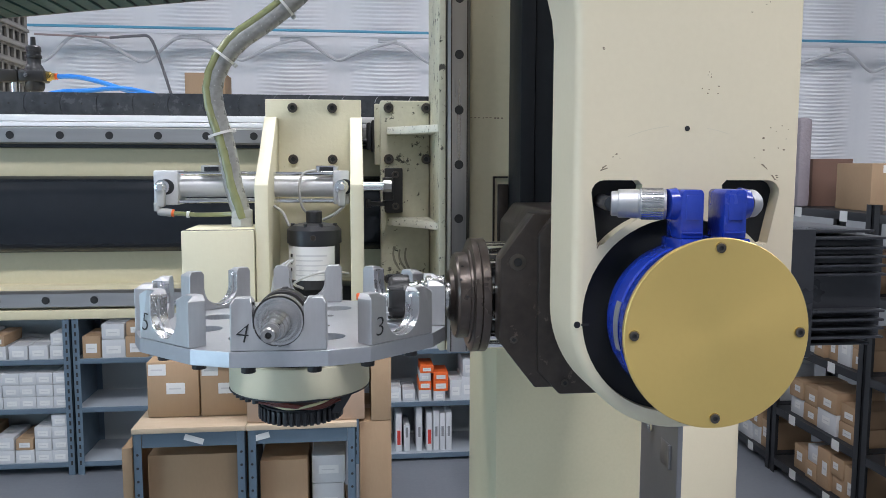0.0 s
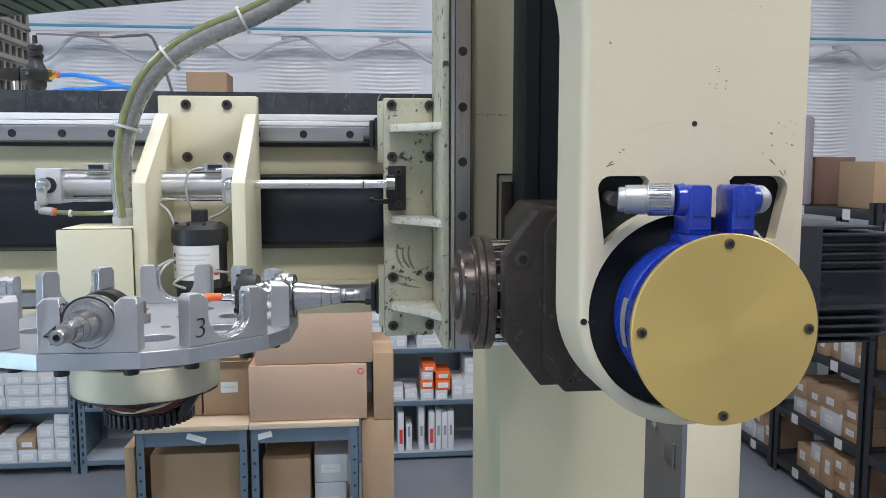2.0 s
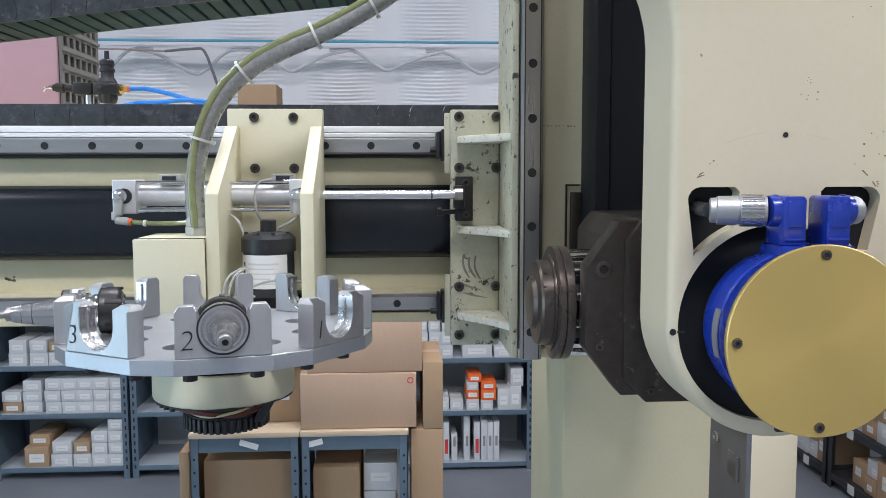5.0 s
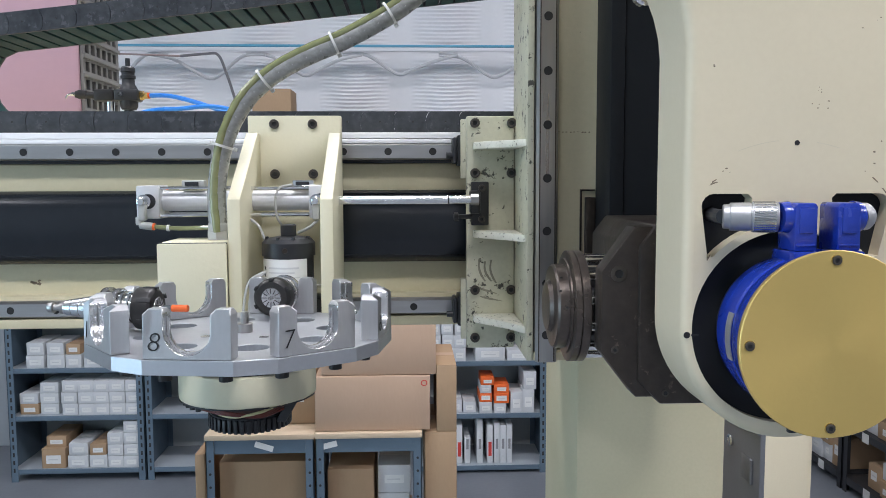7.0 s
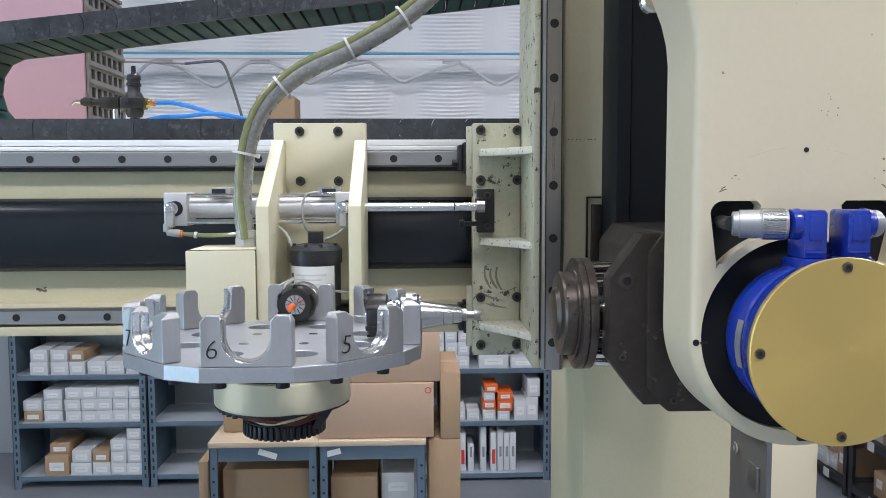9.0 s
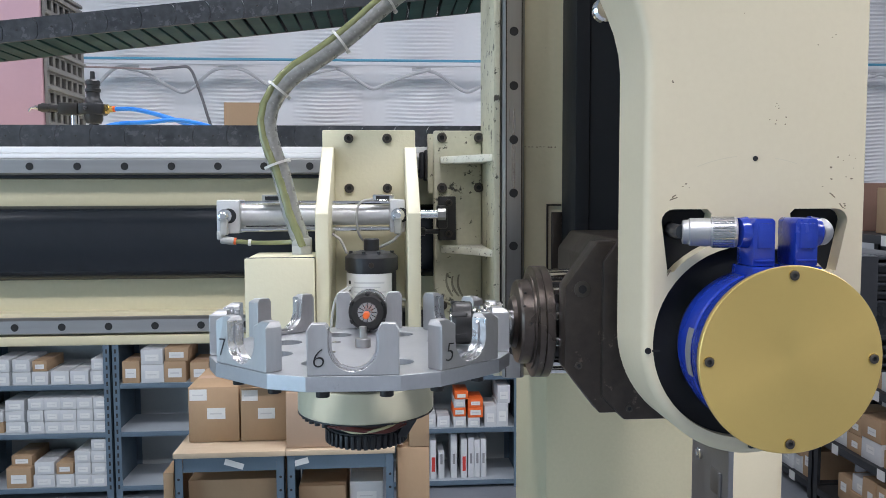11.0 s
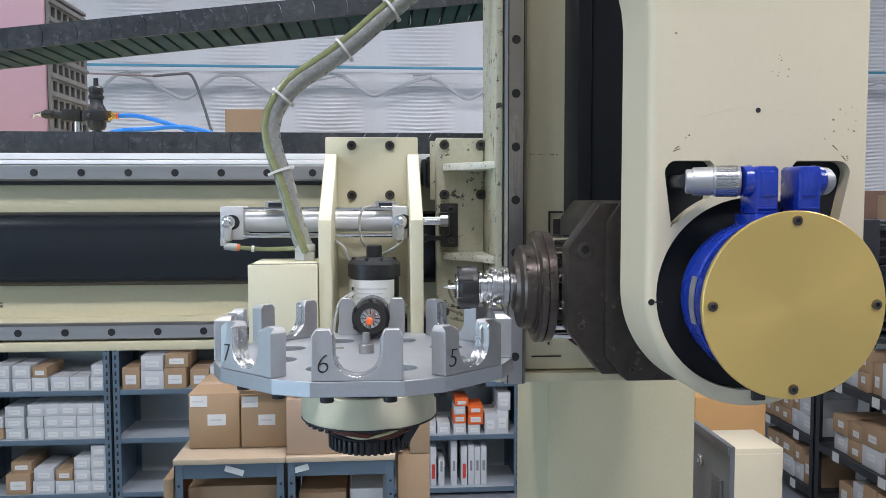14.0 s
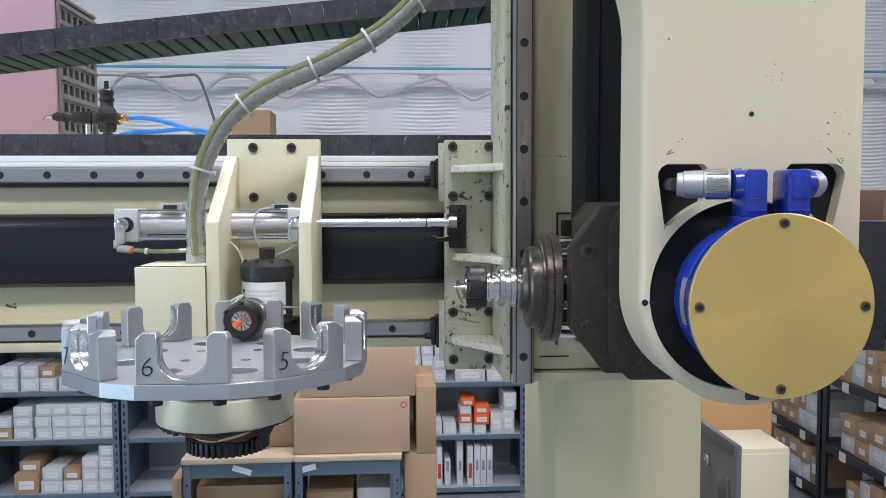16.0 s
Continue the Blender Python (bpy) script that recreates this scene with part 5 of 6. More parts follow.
def conduit():
    t = thing("conduit", (-0.1885, 0.95, 1.94), "grey flexible conduit with an olive hose tied along it", "conduit")
    L = 0.0195
    bm = bmesh.new()
    lathe(bm, [(-0.006, 0.0093), (-0.003, 0.0101), (0.0, 0.0104), (L, 0.0104), (L + 0.003, 0.0101), (L + 0.006, 0.0093)], pose(0, 0, 0), 24)
    seg = finish(bm, CONDUIT, 50)
    bm = bmesh.new()
    lathe(bm, [(-0.004, 0.0040), (0.0, 0.0045), (L, 0.0045), (L + 0.004, 0.0040)], pose(0.0094, 0, 0), 14)
    seg2 = finish(bm, CONDUIT_GREEN, 50)
    bm = bmesh.new()
    prism(bm, circle(0.0020, 0.0018, 0.0136, 24), 0.004, 0.0068, 'z', 0, [circle(0.0020, 0.0018, 0.0127, 24)])
    box(bm, -0.0145, -0.0102, -0.007, -0.003, 0.003, 0.0078, 0.001)
    tie = finish(bm, TIE, 40)
    made = []
    for i in range(N_CON):
        o = new("conduit_piece", seg)
        o.parent = t
        g = new("hose_piece", seg2)
        g.parent = o
        g.rotation_euler = (0, 0, radians(max(38, 92 - 5 * i)))
        if i in (5, 10, 15, 19, 23):
            k = new("cable_tie", tie)
            k.parent = o
            tagged(k, "white nylon cable tie")
        made.append(o)
    return t, made


room()
ceiling_lamps()
beam()
cable_chain()
upright()
changer, carousel = tool_changer()
holder_a = tool_holder("orange")
holder_b = tool_holder("pointed")
head = spindle_head()
conduit_thing, conduit_parts = conduit()


# ---- things behind the machine ----
def carton(x0, x1, y0, y1, z0, z1, material, label, face='-y', tags=(), tape=True, group="", flaps=False):
    """A closed carton with taped lid seam, corner wear and labels; tags are (across, up, width, height) as shares of the face."""
    t = thing("carton", ((x0 + x1) / 2, (y0 + y1) / 2, z0), label, "carton", group)
    b = min(0.004, (x1 - x0) * 0.03)
    bm = bmesh.new()
    box(bm, x0, x1, y0, y1, z0 + 0.0005, z1, b)
    part("box_body", bm, material, t)
    if tape:
        bm = bmesh.new()
        w = min(0.05, (y1 - y0) * 0.2) / 2
        ym = (y0 + y1) / 2
        box(bm, x0 + b, x1 - b, ym - w, ym + w, z1, z1 + 0.0006)
        part("tape", bm, CARD_PALE if material != WHITE_CARD else PAPER, t)
    if flaps:
        for s in (-1, 1):
            bm = bmesh.new()
            ye = y0 if s < 0 else y1
            box(bm, x0 + 0.004, x1 - 0.004, -0.075, 0.0, -0.002, 0.002, 0.0008, Matrix.Translation((0, ye, z1 + 0.004)) @ Matrix.Rotation(radians(-22 if s < 0 else 200), 4, 'X'))
            part("flap", bm, material, t, "loose carton flap")
    for k, (a, u, w, h) in enumerate(tags):
        bm = bmesh.new()
        if face == '-y':
            W, H = x1 - x0, z1 - z0
            xa, za = x0 + (a - w / 2) * W, z0 + (u - h / 2) * H
            box(bm, xa, xa + w * W, y0 - 0.0008, y0, za, za + h * H)
            p = part("paper_label", bm, PAPER, t, "white paper label")
            bm = bmesh.new()
            box(bm, xa + 0.15 * w * W, xa + 0.8 * w * W, y0 - 0.0012, y0 - 0.0008, za + 0.42 * h * H, za + 0.56 * h * H)
            part("label_print", bm, LIGHT_PRINT, p)
        else:
            W, H = y1 - y0, z1 - z0
            ya, za = y0 + (a - w / 2) * W, z0 + (u - h / 2) * H
            box(bm, x0 - 0.0008, x0, ya, ya + w * W, za, za + h * H)
            p = part("paper_label", bm, PAPER, t, "white paper label")
            bm = bmesh.new()
            box(bm, x0 - 0.0012, x0 - 0.0008, ya + 0.15 * w * W, ya + 0.8 * w * W, za + 0.42 * h * H, za + 0.56 * h * H)
            part("label_print", bm, LIGHT_PRINT, p)
    return t


def steel_shelf(x0, x1, levels, top=2.13, y0=5.30, y1=5.74):
    t = thing("shelf_unit", ((x0 + x1) / 2, (y0 + y1) / 2, 0), "blue-grey steel shelf unit stocked with cartons", "shelf unit", "steel shelf units")
    slot = bmesh.new()
    box(slot, -0.006, 0.006, -0.0006, 0.0, -0.014, 0.014)
    slot = finish(slot, INK)
    for xa in (x0, x1 - 0.045):
        bm = bmesh.new()
        box(bm, xa, xa + 0.045, y0, y0 + 0.004, 0, top)
        box(bm, xa if xa == x0 else xa + 0.041, xa + 0.004 if xa == x0 else xa + 0.045, y0, y0 + 0.06, 0, top)
        p = part("post", bm, SHELF_BLUE, t)
        for k in range(20):
            o = new("post_slot", slot)
            o.parent = p
            o.location = Vector((xa + 0.0225, y0, 0.08 + 0.053 * k)) - home(p)
        bm = bmesh.new()
        box(bm, xa, xa + 0.045, y1 - 0.004, y1, 0, top)
        part("post", bm, SHELF_BLUE, t)
    bm = bmesh.new()
    box(bm, x0 + 0.004, x1 - 0.004, y1 + 0.0005, y1 + 0.003, 0.03, top)
    part("back_panel", bm, SHELF_BACK, t, "pale grey back panel")
    for xa in (x0 + 0.006, x1 - 0.009):
        bm = bmesh.new()
        box(bm, xa, xa + 0.0025, y0 + 0.062, y1 - 0.006, 0.03, top)
        part("side_panel", bm, SHELF_BLUE, t)
    for z in levels:
        bm = bmesh.new()
        box(bm, x0 + 0.012, x1 - 0.012, y0 + 0.006, y1 - 0.006, z - 0.006, z, 0.001)
        p = part("deck", bm, SHELF_TOP, t, "grey steel deck")
        bm = bmesh.new()
        box(bm, x0 + 0.046, x1 - 0.046, y0 + 0.001, y0 + 0.005, z - 0.032, z + 0.001, 0.001)
        part("deck_lip", bm, SHELF_BLUE, p)


def far_shelves():
    lev = [0.085, 0.445, 0.765, 1.13, 1.50, 1.86]
    steel_shelf(-2.615, -1.735, lev)
    steel_shelf(-1.725, -0.835, lev)
    steel_shelf(0.05, 0.955, [0.055, 0.415, 0.775, 1.13, 1.50, 1.86])
    rng = random.Random(11)
    W, Bn = "small white carton with a printed label", "small brown carton with a white label"
    tag = ((0.5, 0.45, 0.62, 0.42),)
    y = 5.315

    def put(x0, w, z0, h, white=True, d=0.28, push=0.0, tags=tag):
        x0 += rng.uniform(-0.004, 0.004)
        carton(x0, x0 + w, y + push, y + push + d, z0, z0 + h, WHITE_CARD if white else CARD, W if white else Bn, tags=tags, group="cartons on the steel shelves")
    # first unit, upper visible deck
    z = 0.7655
    put(-2.49, 0.115, z, 0.085)
    put(-2.485, 0.11, z + 0.086, 0.085)
    put(-2.36, 0.115, z, 0.085)
    put(-2.355, 0.11, z + 0.086, 0.082)
    put(-2.235, 0.10, z, 0.088)
    put(-2.23, 0.09, z + 0.089, 0.07, False)
    put(-2.115, 0.115, z, 0.09)
    put(-1.995, 0.115, z, 0.09)
    put(-1.868, 0.093, z, 0.088)
    put(-1.862, 0.088, z + 0.089, 0.078)
    for i in range(4):
        put(-2.54 + 0.115 * i, 0.108, 1.1305, 0.11 + 0.03 * (i % 2), i % 3 != 1)
    # middle deck: rows of white cartons
    z = 0.4455
    for c in range(5):
        for r in range(3):
            put(-2.272 + 0.104 * c, 0.102, z + 0.0775 * r, 0.0765, d=0.36)
    for c, hs in ((0, 2), (1, 3)):
        for r in range(hs):
            put(-2.56 + 0.135 * c, 0.12, z + 0.072 * r, 0.071, c == 1 or r > 0, push=0.03)
    # bottom deck
    z = 0.0855
    put(-2.42, 0.155, z, 0.135, False)
    put(-2.40, 0.13, z + 0.1355, 0.07, False, push=0.04)
    put(-2.255, 0.135, z, 0.085)
    put(-2.245, 0.125, z + 0.086, 0.085)
    put(-2.11, 0.115, z, 0.085)
    put(-2.105, 0.105, z + 0.086, 0.075, False)
    for c in range(2):
        for r in range(3 if c == 0 else 4):
            put(-1.985 + 0.104 * c, 0.102, z + 0.079 * r, 0.078)
    # second unit: one busy deck, the rest empty
    z = 0.7655
    put(-1.665, 0.11, z, 0.145, False)
    put(-1.550, 0.145, z, 0.12)
    put(-1.548, 0.140, z + 0.121, 0.10)
    put(-1.395, 0.14, z, 0.14, False)
    put(-1.39, 0.15, z + 0.141, 0.09, False)
    put(-1.235, 0.12, z, 0.13, False)
    put(-1.105, 0.13, z, 0.15)
    # third unit
    z = 0.7755
    for c in range(3):
        for r in range(3):
            put(0.16 + 0.085 * c, 0.08, z + 0.09 * r, 0.088, d=0.2)
    put(0.47, 0.20, z, 0.10, d=0.3)
    put(0.69, 0.17, z, 0.07, d=0.3)
    z = 0.4155
    for x0, h, wht in ((0.20, 0.08, True), (0.30, 0.09, True), (0.395, 0.075, True)):
        put(x0, 0.085, z, h, wht, d=0.2, push=0.02)
    orange_lab = "small orange and white carton"
    for x0, z0, w, h, m in ((0.50, z, 0.085, 0.075, WHITE_CARD), (0.50, z + 0.076, 0.085, 0.06, ORANGE), (0.505, z + 0.137, 0.075, 0.055, WHITE_CARD), (0.51, z + 0.193, 0.09, 0.055, ORANGE), (0.60, z, 0.08, 0.065, WHITE_CARD), (0.60, z + 0.066, 0.10, 0.07, ORANGE), (0.60, z + 0.137, 0.10, 0.06, ORANGE)):
        carton(x0, x0 + w, y, y + 0.2, z0, z0 + h, m, orange_lab, tags=((0.5, 0.5, 0.7, 0.5),) if m == ORANGE and z0 < 0.55 else tag, tape=False, group="cartons on the steel shelves")
    for x0, h in ((0.71, 0.14), (0.795, 0.16)):
        put(x0, 0.08, z, h, d=0.25)
    put(0.80, 0.085, z + 0.161, 0.12)
    # upright document boxes with red spines
    z = 0.0555
    for x0, h, red in ((0.345, 0.27, True), (0.40, 0.18, False), (0.485, 0.31, False), (0.555, 0.27, True), (0.602, 0.28, False), (0.645, 0.265, False), (0.688, 0.27, False)):
        t = thing("binder", (x0 + 0.02, y + 0.1, z), "white upright file box" + (" with a red spine mark" if red else ""), "file box", "file boxes on the shelf")
        bm = bmesh.new()
        box(bm, x0, x0 + 0.040, y + 0.03, y + 0.27, z, z + h, 0.003)
        part("cover", bm, WHITE_CARD, t)
        bm = bmesh.new()
        if red:
            box(bm, x0 + 0.009, x0 + 0.031, y + 0.0292, y + 0.03, z + 0.05, z + 0.15)
            part("spine_mark", bm, RED, t)
        else:
            box(bm, x0 + 0.012, x0 + 0.028, y + 0.0292, y + 0.03, z + 0.10, z + 0.17)
            part("spine_mark", bm, PRINT, t)
    carton(-0.98, -0.73, 5.33, 5.6, 2.131, 2.585, CARD, "tall brown carton on top of the shelf unit", tags=())
    carton(-1.5, -1.1, 5.33, 5.6, 2.131, 2.36, CARD, "brown carton on top of the shelf unit", tags=())


def low_rack(x0, x1, first):
    t = thing("low_rack", ((x0 + x1) / 2, 3.2, 0), "blue-grey steel rack with a particle board top", "rack", "low racks")
    y0, y1, top = 2.94, 3.50, 1.038
    hole = bmesh.new()
    lathe(hole, [(0, 0.005), (0.0005, 0.005), (0.0005, 0.003)], pose(0, 0, 0, 90, 0, 0), 10)
    hole = finish(hole, INK)
    for xa in (x0, x1 - 0.03):
        for ya in (y0, y1 - 0.03):
            bm = bmesh.new()
            box(bm, xa, xa + 0.03, ya, ya + 0.003, 0, top)
            box(bm, xa if xa == x0 else xa + 0.027, xa + 0.003 if xa == x0 else xa + 0.03, ya, ya + 0.03, 0, top)
            p = part("post", bm, SHELF_BLUE, t)
            if ya == y0:
                for k in range(9):
                    o = new("post_hole", hole)
                    o.parent = p
                    o.location = Vector((xa + 0.015, ya, 0.96 - 0.05 * k)) - home(p)
    for z in (0.985, 0.30):
        for ya in (y0 + 0.0035, y1 - 0.0065):
            bm = bmesh.new()
            box(bm, x0 + 0.031, x1 - 0.031, ya, ya + 0.003, z, z + 0.052)
            box(bm, x0 + 0.031, x1 - 0.031, ya - 0.002, ya + 0.012, z + 0.046, z + 0.052)
            part("cross_rail", bm, SHELF_BLUE, t)
        bm = bmesh.new()
        box(bm, x0 + 0.004 if z < 0.5 else x0 - 0.003, x1 - 0.004 if z < 0.5 else x1 + 0.003, y0 - 0.004 if z > 0.5 else y0 + 0.02, y1, z + 0.0535, z + 0.073, 0.001)
        part("board", bm, WOOD, t, "particle board top")
    bm = bmesh.new()
    xm = x0 + (0.215 if first else 0.045)
    box(bm, -0.035, 0.035, -0.0008, 0, -0.011, 0.011, 0, Matrix.Translation((xm, y0 + 0.0010, 1.012)) @ Matrix.Rotation(radians(18 if first else -14), 4, 'Y'))
    part("rail_tag", bm, PAPER, t, "white paper tag")
    return t


def racks():
    low_rack(-0.727, -0.330, True)
    low_rack(-0.322, 0.072, False)
    z = 1.0595
    two = ((0.20, 0.86, 0.34, 0.20), (0.55, 0.52, 0.36, 0.20))
    carton(-0.700, -0.512, 3.06, 3.40, z, z + 0.212, CARD, "brown carton with two white labels", tags=two, group="cartons on the racks")
    carton(-0.506, -0.330, 3.06, 3.40, z, z + 0.205, CARD, "brown carton with two white labels", tags=two, group="cartons on the racks", flaps=True)
    carton(-0.324, 0.105, 2.96, 3.40, z, z + 0.208, CARD_PALE, "large pale brown carton", tags=(), group="cartons on the racks")
    t = carton(-0.30, 0.128, 2.97, 3.40, z + 0.2095, z + 0.405, CARD_PALE, "large pale brown carton stacked on another", tags=(), group="cartons on the racks")
    bm = bmesh.new()
    prism(bm, circle(0.083, z + 0.180, 0.012, 20), 2.9594, 2.96, 'y', 0, [circle(0.083, z + 0.180, 0.0085, 20)])
    solid("carton_stamp", bm, RED, "small round red stamp on a carton", "stamp", at=(0.083, 2.96, z + 0.18))
    carton(0.130, 0.205, 2.97, 3.35, z - 0.01, z + 0.245, CARD, "narrow tall brown carton", tags=())
    carton(0.085, 0.205, 2.97, 3.35, 0.52, z - 0.011, CARD, "tall brown carton standing on another carton", tags=())
    carton(0.085, 0.205, 2.97, 3.35, 0.0, 0.519, CARD, "tall brown carton standing on the floor", tags=())
    # under the tops
    zz = 0.3735
    carton(-0.690, -0.365, 2.99, 3.42, zz, zz + 0.565, CARD, "brown carton under the rack top", tags=())
    carton(-0.285, -0.110, 2.99, 3.42, zz, zz + 0.53, CARD, "brown carton under the rack top", tags=())
    carton(-0.095, 0.035, 3.02, 3.35, zz, zz + 0.28, CARD, "brown carton under the rack top", tags=())
    carton(-0.095, 0.025, 3.02, 3.30, zz + 0.281, zz + 0.42, WHITE_CARD, "white carton with dark print", tags=((0.5, 0.4, 0.6, 0.4),))
    carton(-0.095, 0.03, 3.02, 3.30, zz + 0.421, zz + 0.53, WHITE_CARD, "white carton with dark print", tags=((0.5, 0.5, 0.6, 0.3),))
    carton(-0.78, -0.745, 2.99, 3.3, 0.0, 0.97, CARD, "flattened brown carton leaning by the rack", tags=(), tape=False)


def side_racks():
    """Black racks along the aisle to the right, facing the aisle."""
    xs = 2.80
    levels = [0.10, 0.44, 0.875, 1.31, 1.75]
    rng = random.Random(23)
    for u, (ya, yb) in enumerate(((3.08, 3.98), (4.0, 4.9), (4.92, 5.82))):
        t = thing("aisle_rack", (xs + 0.2, (ya + yb) / 2, 0), "black steel rack full of labelled brown cartons", "rack", "aisle racks")
        for y in (ya, yb - 0.045):
            for x in (xs, xs + 0.40):
                bm = bmesh.new()
                box(bm, x, x + 0.004, y, y + 0.045, 0, 1.80)
                box(bm, x, x + 0.045, y if y == ya else y + 0.041, y + 0.004 if y == ya else y + 0.045, 0, 1.80)
                part("post", bm, SHELF_BLACK, t)
        for z in levels:
            bm = bmesh.new()
            box(bm, xs + 0.006, xs + 0.43, ya + 0.005, yb - 0.005, z - 0.012, z, 0.001)
            p = part("deck", bm, SHELF_BLACK, t)
            bm = bmesh.new()
            box(bm, xs + 0.0005, xs + 0.005, ya + 0.046, yb - 0.046, z - 0.045, z + 0.002, 0.001)
            part("deck_lip", bm, SHELF_BLACK, p)
            for k in range(2):
                bm = bmesh.new()
                yy = ya + 0.2 + 0.42 * k + rng.uniform(-0.05, 0.05)
                box(bm, xs - 0.0012, xs + 0.0003, yy, yy + 0.07, z - 0.055, z + 0.004)
                part("shelf_tag", bm, PAPER, p, "white shelf tag")
            if z > 1.5:
                continue
            y = ya + 0.06
            while y < yb - 0.2:
                w = rng.choice((0.10, 0.12, 0.15, 0.19))
                rows = rng.choice((1, 2, 2))
                h = rng.uniform(0.09, 0.135) if rows == 2 else rng.uniform(0.14, 0.24)
                for r in range(rows):
                    z0 = z + 0.0005 + r * (h + 0.001)
                    m = WHITE_CARD if rng.random() < 0.16 else CARD
                    carton(xs + 0.02 + rng.uniform(0, 0.03), xs + 0.33, y, min(y + w, yb - 0.05), z0, z0 + h, m, "white carton with a label" if m == WHITE_CARD else "brown carton with a white label", '-x', ((rng.uniform(0.35, 0.6), rng.uniform(0.4, 0.6), 0.40, 0.34),), False, "cartons on the aisle racks")
                y += w + 0.008
    carton(2.95, 3.22, 4.82, 5.15, 1.7505, 2.05, CARD_DARK, "large dark brown carton on the rack top", tags=())
    carton(2.96, 3.3, 4.25, 4.58, 1.7505, 2.02, CARD, "brown carton on the rack top", '-y', ((0.35, 0.88, 0.3, 0.16),))
    carton(2.84, 3.2, 3.5, 3.9, 1.7505, 1.98, CARD, "brown carton on the rack top", tags=())
    bm = bmesh.new()
    box(bm, 2.785, 2.872, 4.70, 4.79, 1.7505, 2.30, 0.025)
    solid("cardboard_tube", bm, mat("lilac_grey_paint", (0.30, 0.26, 0.28), 0.4), "rounded lilac-grey tube standing on the rack", "tube", at=(2.83, 4.745, 1.7505))
    # tan cartons behind the floor cabinet
    carton(1.40, 1.72, 3.4, 3.75, 0.60, 1.13, CARD_ORANGE, "tan orange carton on another carton", tags=())
    carton(1.38, 1.74, 3.38, 3.77, 0.0, 0.5995, CARD, "brown carton standing on the floor", tags=())


def machine_rear():
    # leg under the beam
    t = thing("machine_leg", (0.38, 1.27, 0), "cream steel leg under the gantry beam", "machine leg")
    bm = bmesh.new()
    box(bm, 0.27, 0.488, 1.14, 1.40, 0.0, 1.8005, 0.004)
    part("leg_column", bm, CREAM_BEAM, t)
    bm = bmesh.new()
    box(bm, 0.22, 0.538, 1.09, 1.45, 0.0, 0.02, 0.003)
    part("foot_plate", bm, CREAM_BEAM, t)
    # grey door panel beside the leg
    t = thing("door_panel", (0.58, 1.32, 0), "slate grey door panel hinged beside the machine leg", "door panel")
    bm = bmesh.new()
    box(bm, 0.577, 0.586, 1.22, 1.42, 0.0, 1.612, 0.0015)
    d = part("door_sheet", bm, CABINET_GREY, t)
    bm = bmesh.new()
    box(bm, 0.5735, 0.5768, 1.22, 1.42, 1.597, 1.614, 0.001)
    part("door_lip", bm, CABINET_GREY, d)
    bm = bmesh.new()
    lathe(bm, [(0, 0.010), (0.004, 0.010), (0.006, 0.0085), (0.006, 0.0045), (0.004, 0.004)], Matrix.Translation((0.577, 1.33, 1.555)) @ Matrix.Rotation(radians(-90), 4, 'Y'), 24)
    part("knob", bm, CHROME, d, "bright round lock")
    for z in (1.53, 1.20, 0.8):
        bm = bmesh.new()
        cyl(bm, (0.5745, 1.245, z - 0.02), (0.5745, 1.245, z + 0.02), 0.0030, n=12)
        box(bm, 0.5755, 0.5768, 1.247, 1.285, z - 0.02, z + 0.02, 0.0004)
        part("hinge", bm, CABINET_GREY, d)
    for z in (0.4, 1.2):
        bm = bmesh.new()
        box(bm, 0.4885, 0.5765, 1.384, 1.398, z, z + 0.05, 0.001)
        part("bracket", bm, CREAM_BEAM, t)
    # cream cabinet on the floor behind the machine
    t = thing("floor_cabinet", (1.34, 2.9, 0), "plain cream steel cabinet standing on the floor", "cabinet")
    bm = bmesh.new()
    box(bm, 1.20, 1.487, 2.79, 3.03, 0.04, 1.095, 0.006)
    part("cabinet_shell", bm, CREAM, t)
    bm = bmesh.new()
    box(bm, 1.215, 1.472, 2.784, 2.7895, 0.07, 1.075, 0.002)
    d = part("cabinet_door", bm, CREAM, t)
    bm = bmesh.new()
    box(bm, 1.445, 1.457, 2.772, 2.7838, 0.56, 0.68, 0.003)
    part("handle", bm, BLACK, d)
    bm = bmesh.new()
    box(bm, 1.21, 1.477, 2.81, 3.02, 0.0, 0.0395, 0.002)
    part("plinth", bm, BLACK, t)
    # rear deck that carries the air set and the pink cabinet
    t = thing("rear_deck", (-0.7, 1.7, 2.03), "cream rear deck bolted behind the beam", "machine deck")
    bm = bmesh.new()
    box(bm, -1.6, -0.15, 1.3005, 2.05, 2.03, 2.055, 0.002)
    part("deck_plate", bm, CREAM_BEAM, t)
    bm = bmesh.new()
    prism(bm, [(1.3005, 1.86), (1.3005, 2.0295), (1.9, 2.0295)], -0.9, -0.88, 'x', 0.001)
    part("deck_bracket", bm, CREAM_BEAM, t)
    bm = bmesh.new()
    prism(bm, [(1.3005, 1.86), (1.3005, 2.0295), (1.9, 2.0295)], -0.3, -0.28, 'x', 0.001)
    part("deck_bracket", bm, CREAM_BEAM, t)
    # pink cabinet with a grid of openings in its side
    t = thing("pink_cabinet", (-0.9, 1.76, 2.055), "pink metal cabinet with a grey slotted side", "cabinet")
    bm = bmesh.new()
    box(bm, -1.25, -0.622, 1.665, 1.875, 2.0555, 2.405, 0.006)
    part("cabinet_shell", bm, PINK, t)
    bm = bmesh.new()
    box(bm, -1.255, -0.6165, 1.662, 1.878, 2.4055, 2.413, 0.002)
    part("cabinet_top", bm, BIN_GREY, t)
    bm = bmesh.new()
    y0, y1, z0, z1 = 1.671, 1.870, 2.06, 2.40
    nb, nr = 6, 9
